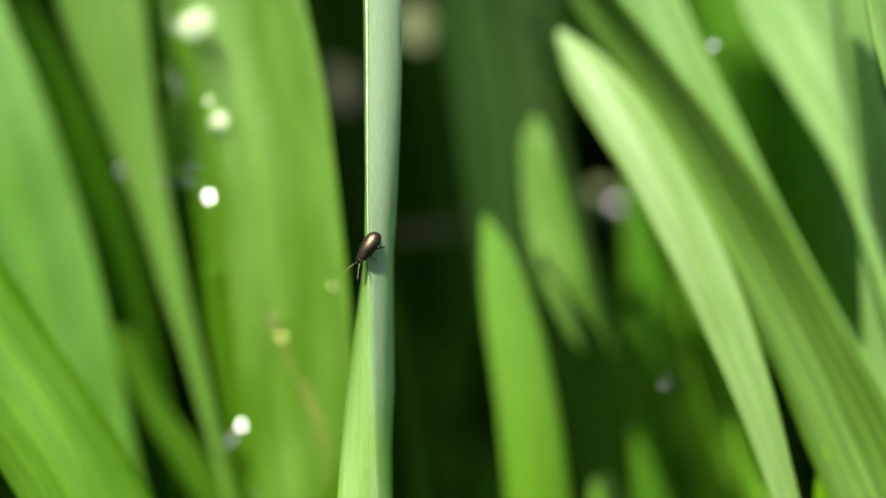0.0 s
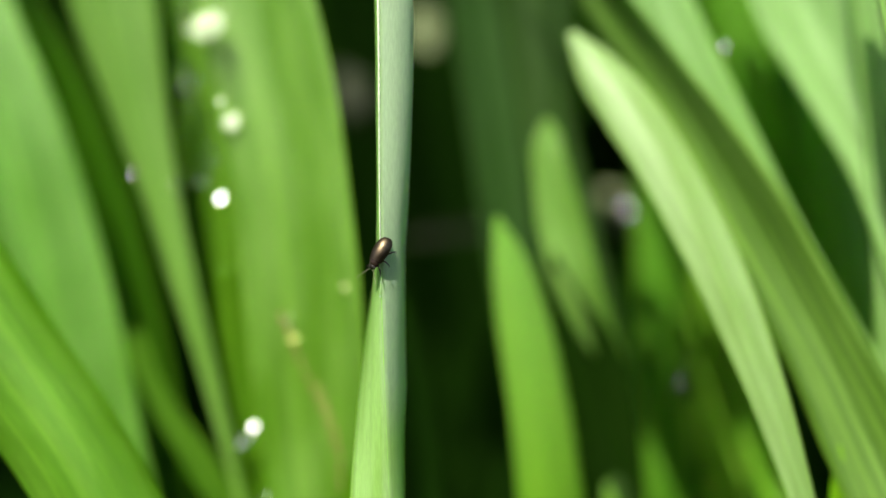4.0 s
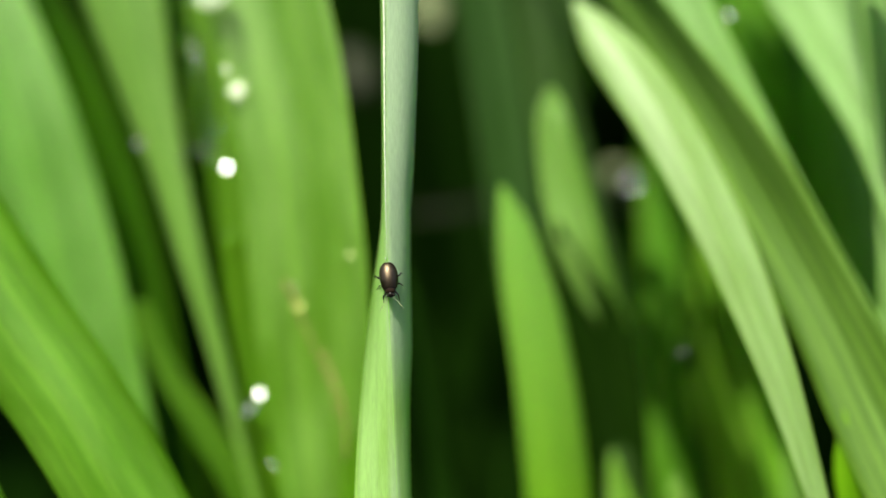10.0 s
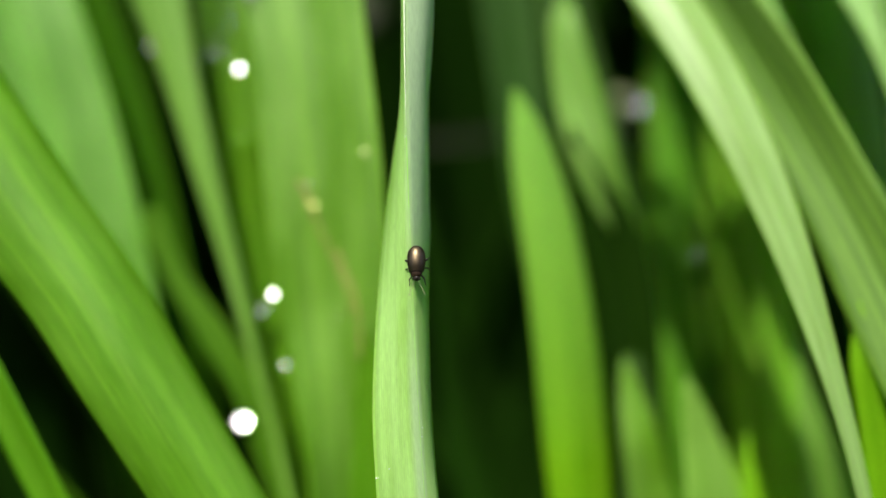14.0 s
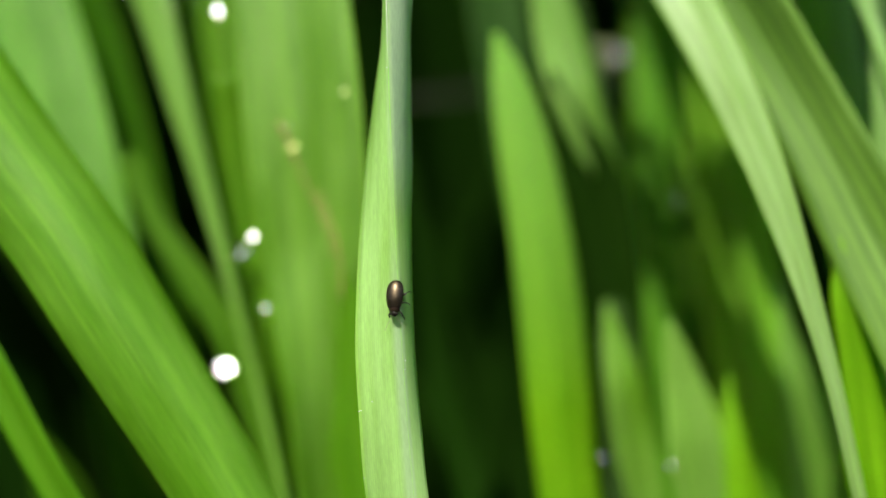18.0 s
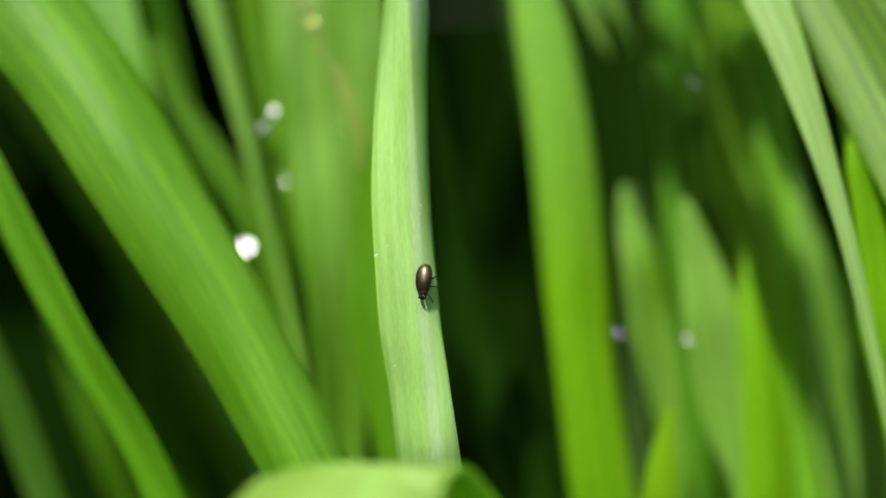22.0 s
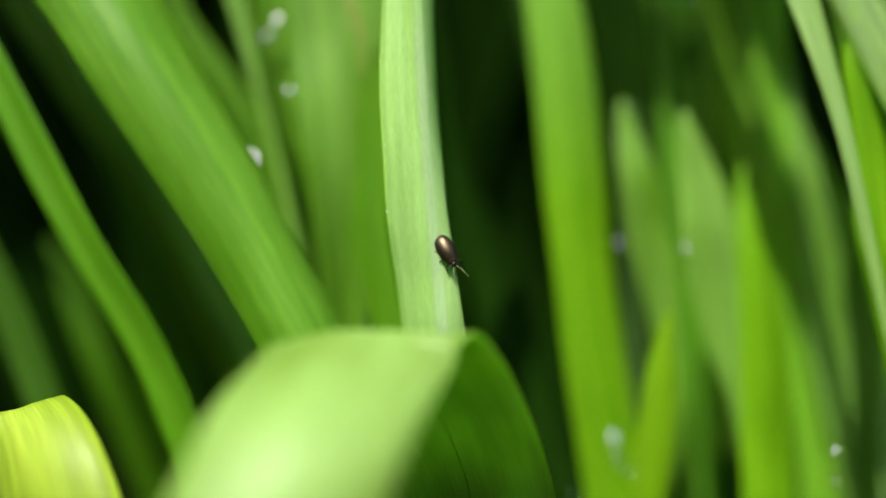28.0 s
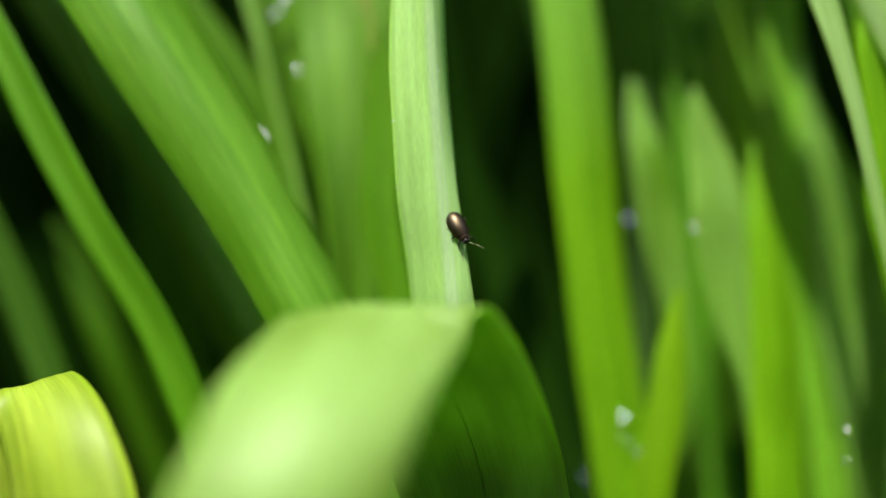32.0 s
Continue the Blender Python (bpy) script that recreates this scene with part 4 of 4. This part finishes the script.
    me.materials.append(DARK_SHADE)
    tagged(new("meadow_grass", me), "mass of meadow grass further off, with unseen shading blades", "grass", kind="stuff")


far_grass()


# ---- water drops ----
def water_drops():
    # x, y, z of the middle, half width, half height, lean in degrees, kind and size of the added glint disc
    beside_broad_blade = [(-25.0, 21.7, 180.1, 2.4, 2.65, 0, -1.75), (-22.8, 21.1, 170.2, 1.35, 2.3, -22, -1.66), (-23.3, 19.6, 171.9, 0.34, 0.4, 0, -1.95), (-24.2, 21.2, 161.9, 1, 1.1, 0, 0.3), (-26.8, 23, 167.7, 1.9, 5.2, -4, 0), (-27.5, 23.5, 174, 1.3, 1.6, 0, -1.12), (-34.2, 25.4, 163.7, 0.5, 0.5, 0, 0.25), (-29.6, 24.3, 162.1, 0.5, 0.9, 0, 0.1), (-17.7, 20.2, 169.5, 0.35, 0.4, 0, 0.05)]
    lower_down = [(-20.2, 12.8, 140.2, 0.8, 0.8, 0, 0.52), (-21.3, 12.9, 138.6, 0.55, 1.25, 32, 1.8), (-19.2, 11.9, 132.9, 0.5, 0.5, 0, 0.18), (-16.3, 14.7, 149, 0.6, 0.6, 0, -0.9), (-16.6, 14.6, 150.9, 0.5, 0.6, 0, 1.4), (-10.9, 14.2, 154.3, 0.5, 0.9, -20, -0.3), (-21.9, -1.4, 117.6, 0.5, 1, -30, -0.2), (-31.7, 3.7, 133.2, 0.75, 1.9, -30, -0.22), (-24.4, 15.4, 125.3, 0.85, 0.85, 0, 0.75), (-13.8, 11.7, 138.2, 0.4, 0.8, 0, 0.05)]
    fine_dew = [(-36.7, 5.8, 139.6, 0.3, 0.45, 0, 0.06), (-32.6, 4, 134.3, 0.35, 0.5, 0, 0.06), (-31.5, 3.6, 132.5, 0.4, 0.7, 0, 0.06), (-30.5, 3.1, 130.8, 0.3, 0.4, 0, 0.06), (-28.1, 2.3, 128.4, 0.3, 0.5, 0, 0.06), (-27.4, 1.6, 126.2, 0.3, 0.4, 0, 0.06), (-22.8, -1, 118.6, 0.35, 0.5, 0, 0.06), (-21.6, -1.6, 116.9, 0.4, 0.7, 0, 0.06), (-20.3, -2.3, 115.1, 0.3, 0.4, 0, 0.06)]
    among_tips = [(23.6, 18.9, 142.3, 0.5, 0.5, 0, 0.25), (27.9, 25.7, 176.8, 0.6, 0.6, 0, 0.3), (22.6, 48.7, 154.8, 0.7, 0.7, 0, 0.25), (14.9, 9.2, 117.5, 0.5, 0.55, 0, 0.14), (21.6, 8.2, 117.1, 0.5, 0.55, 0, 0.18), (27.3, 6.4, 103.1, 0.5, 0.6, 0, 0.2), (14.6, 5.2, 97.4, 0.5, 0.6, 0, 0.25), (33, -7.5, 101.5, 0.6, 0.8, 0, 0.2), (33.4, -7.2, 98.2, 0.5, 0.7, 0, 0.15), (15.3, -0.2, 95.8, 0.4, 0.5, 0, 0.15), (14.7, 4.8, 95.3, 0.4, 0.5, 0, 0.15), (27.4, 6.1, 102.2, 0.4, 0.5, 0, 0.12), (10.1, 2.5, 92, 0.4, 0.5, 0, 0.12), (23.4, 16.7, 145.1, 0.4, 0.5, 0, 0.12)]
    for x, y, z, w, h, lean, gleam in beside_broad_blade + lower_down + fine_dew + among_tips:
        bm = bmesh.new()
        bmesh.ops.create_icosphere(bm, subdivisions=3, radius=1.0)
        for v in bm.verts:
            sag = 1 + 0.18 * max(0, -v.co.z)
            v.co = Vector((v.co.x * w * sag, v.co.y * w * 0.75, v.co.z * h)) * MM
        ob = part("water_drop", bm, WATER)
        ob.matrix_basis = pose(x * MM, y * MM, z * MM, -15, lean, 0)
        tagged(ob, "clear round water drop clinging to a grass blade", "water drop", "water drops")
        if not gleam:
            continue
        # a small disc added inside the drop to imitate its glint
        bm = bmesh.new()
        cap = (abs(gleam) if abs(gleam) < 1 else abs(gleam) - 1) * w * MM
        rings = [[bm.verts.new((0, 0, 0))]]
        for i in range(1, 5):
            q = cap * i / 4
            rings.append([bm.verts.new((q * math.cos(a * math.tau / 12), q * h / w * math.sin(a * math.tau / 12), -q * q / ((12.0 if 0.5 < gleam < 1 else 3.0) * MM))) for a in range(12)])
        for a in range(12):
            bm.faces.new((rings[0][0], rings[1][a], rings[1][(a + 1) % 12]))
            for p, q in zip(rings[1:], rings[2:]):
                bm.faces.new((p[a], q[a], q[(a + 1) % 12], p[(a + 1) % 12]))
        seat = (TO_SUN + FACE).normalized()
        if 0.5 < gleam < 1:  # large discs are tipped upwards to aim their glint at the camera
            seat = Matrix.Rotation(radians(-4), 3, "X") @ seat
        disc_mat = MIRROR if 0.5 < gleam < 1 else DIM_GLINT if gleam > 1 else SILVER if gleam > 0 else GREEN_GLINT if gleam > -1 else PALE_GLINT
        inner = part("inner_reflection", bm, disc_mat, ob, "silvery disc added as the drop's sun glint" if disc_mat in (SILVER, MIRROR) else "grey disc added as a gleam in the drop" if disc_mat is DIM_GLINT else "coloured disc added as leaf light in the drop")
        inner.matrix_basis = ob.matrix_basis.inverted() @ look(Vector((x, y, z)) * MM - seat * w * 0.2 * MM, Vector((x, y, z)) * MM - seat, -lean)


water_drops()


def hull(bm, rings, n=20):
    """A rounded body from rings (y, half width, height over the belly), in mm."""
    loops = []
    for y, w, h in rings:
        loops.append([bm.verts.new((w * math.cos(a * math.tau / n) * MM, y * MM, (h if a < n / 2 else 0.2) * math.sin(a * math.tau / n) * MM)) for a in range(n)])
    for p, q in zip(loops, loops[1:]):
        for a in range(n):
            bm.faces.new((p[a], q[a], q[(a + 1) % n], p[(a + 1) % n]))
    bm.faces.new(loops[0])
    bm.faces.new(loops[-1][::-1])
    bmesh.ops.recalc_face_normals(bm, faces=bm.faces)


# ---- the beetle, 3.3 mm long: head towards +y, back towards +z ----
def beetle():
    body = bpy.data.objects.new("beetle", None)
    scene.collection.objects.link(body)
    body.empty_display_size = 0.001
    tagged(body, "tiny shiny bronze leaf beetle with black head and legs", "beetle")
    S = 1.08 * MM
    # wing cases
    for side in (-1, 1):
        bm = bmesh.new()
        n, m = 12, 16
        top = []
        for i in range(m + 1):
            f = i / m
            y = 0.52 - 2.2 * f
            back = max(0.0, (f - 0.5) / 0.5)
            tail = max(0.0, 1 - back ** 2.3) ** 0.5
            wide = max(0.015, (0.545 + 0.175 * math.sin(math.pi * min(f / 0.45, 1) / 2)) * tail)
            high = max(0.01, (0.46 + 0.21 * math.sin(math.pi * min(f / 0.4, 1) / 2)) * tail)
            row = []
            for j in range(n + 1):
                a = math.pi / 2 * j / n
                row.append(bm.verts.new((side * (0.001 + wide * math.sin(a)) * S, y * S, (high * math.cos(a) - 0.02) * S)))
            top.append(row)
        for a, b in zip(top, top[1:]):
            for j in range(n):
                q = (a[j], a[j + 1], b[j + 1], b[j])
                bm.faces.new(q if side > 0 else q[::-1])
        rim = [r[-1] for r in top]
        inner = [bm.verts.new(r[0].co) for r in top]
        rim = [bm.verts.new(v.co) for v in rim]
        low = [bm.verts.new((side * 0.004 * S, v.co.y, -0.03 * S)) for v in inner]
        for i in range(m):
            bm.faces.new((rim[i], rim[i + 1], low[i + 1], low[i]))
            bm.faces.new((inner[i], inner[i + 1], low[i + 1], low[i]))
        bmesh.ops.recalc_face_normals(bm, faces=bm.faces)
        part("wing_case", bm, BRONZE, body, "shiny bronze wing case")
    bm = bmesh.new()
    ball(bm, (0, -0.52 * S, -0.06 * S), (0.63 * S, 1.02 * S, 0.22 * S))
    part("abdomen", bm, BLACK, body)
    bm = bmesh.new()
    hull(bm, ((0.44, 0.52, 0.40), (0.56, 0.525, 0.405), (0.7, 0.49, 0.38), (0.84, 0.43, 0.33), (0.95, 0.36, 0.27), (1.0, 0.29, 0.18)))
    part("thorax_shield", bm, DUSKY, body, "dark bronze thorax shield")
    bm = bmesh.new()
    hull(bm, ((0.92, 0.29, 0.2), (1.04, 0.31, 0.23), (1.16, 0.27, 0.19), (1.26, 0.2, 0.12), (1.3, 0.08, 0.05)))
    head = part("head", bm, BLACK, body, "small black head")
    for side in (-1, 1):
        bm = bmesh.new()
        ball(bm, (side * 0.25 * S, 1.05 * S, 0.0), (0.09 * S, 0.1 * S, 0.1 * S), 10, 8)
        part("eye", bm, BLACK, head)
    feelers = []
    for side in (-1, 1):
        bm = bmesh.new()
        a = Vector((0, 0, 0))
        for k in range(9):
            d = Vector((side * (0.55 - 0.02 * k), 0.8, 0.12 - 0.05 * k)).normalized() * 0.145
            tube(bm, a * S, (a + d * 0.9) * S, 0.012 * S, 0.019 * S, 6)
            a = a + d
        ob = part("antenna", bm, HORN, body, "thin brown jointed antenna")
        ob.location = (side * 0.13 * S, 1.18 * S, -0.04 * S)
        feelers.append((ob, side))
    legs = []
    for k, (y, knee, foot, thick) in enumerate(((0.7, (0.36, 0.26, -0.04), (0.42, 0.5, -0.36), 0.07), (0.2, (0.5, 0.06, -0.02), (0.62, 0.1, -0.36), 0.07), (-0.35, (0.5, -0.3, 0.02), (0.58, -0.62, -0.32), 0.12))):
        for side in (-1, 1):
            bm = bmesh.new()
            kn, ft = Vector((side * knee[0], knee[1], knee[2])), Vector((side * foot[0], foot[1], foot[2]))
            tube(bm, (0, 0, 0), kn * S, thick * S, thick * 0.7 * S)
            leg = part("leg", bm, BLACK, body, "thin black leg")
            leg.location = (side * 0.3 * S, y * S, -0.14 * S)
            bm = bmesh.new()
            tube(bm, kn * S, ft * S, 0.05 * S, 0.035 * S)
            tube(bm, ft * S, (ft + Vector((side * 0.1, 0.14, -0.04))) * S, 0.035 * S, 0.022 * S)
            part("shin", bm, BLACK, leg)
            legs.append((leg, side, k))
    return body, feelers, legs


BEETLE, FEELERS, LEGS = beetle()


def crawl(x, y, z, heading, roll):
    """Pose on the blade, mm: heading turns the head right of straight down, roll leans the back to the left."""
    right, down = Vector((1, 0, 0)), Vector((0, -0.2588, -0.9659))
    ahead = down * math.cos(radians(heading)) + right * math.sin(radians(heading))
    flat = ahead.cross(FACE).normalized()
    back = FACE * math.cos(radians(roll)) + flat * math.sin(radians(roll)) * (1 if flat.x < 0 else -1)
    side = ahead.cross(back).normalized()
    lift = Matrix.Rotation(radians(19), 3, side)  # the fore body is held a little off the blade
    ahead, back = lift @ ahead, lift @ back
    m = Matrix((side, ahead, back)).transposed().to_4x4()
    m.translation = Vector((x, y, z)) * MM
    return m


def motions():
    rows = [
        (0, -6.40, 0.22, 161.68, -22, 35),
        (1, -6.62, 0.16, 161.45, -22, 34),
        (2, -7.08, 0.05, 161.05, -21, 34),
        (2.5, -7.11, 0.06, 161.08, -20, 34),
        (4.5, -6.46, 0.08, 161.16, -18, 32),
        (5, -6.42, 0.07, 161.13, -17, 32),
        (5.5, -6.55, 0.05, 161.05, -14, 35),
        (6, -6.63, 0.02, 160.94, -10, 38),
        (6.5, -6.67, 0.00, 160.88, -8, 32),
        (7, -6.96, -0.09, 160.54, -6, 25),
        (7.5, -7.03, -0.25, 159.93, 0, 18),
        (8, -7.39, -0.45, 159.19, 7, 12),
        (8.5, -7.39, -0.72, 158.17, 8, 6),
        (9, -6.22, -0.90, 157.52, 8, 0),
        (9.5, -6.09, -1.10, 156.76, 8, -1),
        (10, -6.21, -1.33, 155.89, 7, -2),
        (10.5, -6.36, -1.56, 155.03, 6, -4),
        (11, -6.20, -1.89, 153.82, 6, -5),
        (11.5, -6.20, -2.20, 152.64, 5, -4),
        (12, -5.98, -2.55, 151.34, 4, -2),
        (12.5, -5.84, -2.92, 149.99, 3, -1),
        (13, -5.58, -3.28, 148.64, 2, 0),
        (13.5, -5.54, -3.57, 147.55, 2, 3),
        (14, -5.59, -3.62, 147.35, 3, 6),
        (14.5, -5.57, -3.70, 147.08, 3, 9),
        (16.5, -5.98, -5.18, 141.52, 6, 22),
        (17, -5.74, -5.49, 140.37, 7, 25),
        (17.5, -5.62, -5.73, 139.49, 6, 27),
        (18, -5.77, -5.84, 139.07, 6, 29),
        (18.5, -5.73, -6.23, 137.63, 5, 32),
        (19, -5.65, -6.60, 136.25, 4, 34),
        (19.5, -5.55, -6.93, 135.02, 4, 36),
        (20, -5.39, -7.33, 133.51, 3, 38),
        (20.5, -5.12, -7.72, 132.04, 4, 37),
        (21, -4.81, -8.10, 130.64, 4, 36),
        (21.5, -4.79, -8.51, 129.11, 5, 35),
        (22, -4.67, -8.86, 127.79, 6, 34),
        (22.5, -4.47, -9.18, 126.60, 6, 33),
        (23, -4.30, -9.48, 125.49, 7, 32),
        (23.5, -4.12, -9.74, 124.50, 8, 30),
        (24, -4.09, -10.07, 123.30, 8, 28),
        (24.5, -4.00, -10.32, 122.36, 12, 23),
        (25, -3.85, -10.51, 121.66, 16, 17),
        (25.5, -3.64, -10.48, 121.76, 20, 12),
        (27.5, -3.33, -10.63, 121.22, 26, -5),
        (28, -3.26, -10.63, 121.20, 26, -5),
        (28.5, -3.15, -10.69, 120.99, 26, -5),
        (29, -3.31, -10.66, 121.09, 26, -5),
        (29.5, -3.20, -10.66, 121.10, 26, -5),
        (30, -3.21, -10.67, 121.05, 27, -5),
        (30.5, -3.15, -10.65, 121.14, 27, -5),
        (31, -3.11, -10.63, 121.21, 27, -5),
        (31.5, -3.17, -10.64, 121.16, 27, -5),
        (32, -3.11, -10.64, 121.16, 27, -5),
    ]
    walk(BEETLE, [(t, crawl(*p)) for t, *p in rows])
    # a breath of wind bends the beetle's blade and two blades at the edge
    bend = ((0, 0), (1, 0.09), (1.5, 0.21), (2, 0.25), (2.5, 0.28), (3.2, 0.2), (4.5, 0.04), (6, 0.1), (7, 0.17), (7.5, 0.3), (8, 0.38), (8.5, 0.43), (8.8, 0.25), (9, 0.1), (10, 0.08), (13, 0.1), (14.5, 0.06), (16.5, 0.0), (32, 0.0))
    walk(BEETLE_BLADE, [(t, pose(0, 0, 0, 0, -a, 0)) for t, a in bend])
    gust = ((0, 0), (6.5, 0.05), (7, 0.25), (7.5, 0.65), (8, 1.0), (8.5, 1.4), (8.8, 0.7), (9, 0.25), (9.6, 0.05), (11, 0.0), (32, 0.0))
    for key in ("edge_right", "swing_leaf"):
        walk(TUFT[key], [(t, pose(0, 0, 0, 0, -a, 0)) for t, a in gust])
    # the legs swing in turn while it walks, and rest at the end
    for leg, side, k in LEGS:
        at = leg.location.copy()
        phase = (k + (side > 0)) % 2
        steps = []
        for i in range(65):
            t = i * 0.5
            going = 1.0 if 6.5 <= t <= 25 else 0.2
            steps.append((t, pose(*at, 0, 0, going * 13 * math.sin(math.pi * (i + phase)) + going * 13 * (1 if (i + phase) % 2 else -1))))
        walk(leg, steps)
    for ob, side in FEELERS:
        at = ob.location.copy()
        walk(ob, [(i, pose(*at, 8 * math.sin(i * 1.3 + side), 0, 9 * math.sin(i * 0.9 + side * 2))) for i in range(33)])


motions()
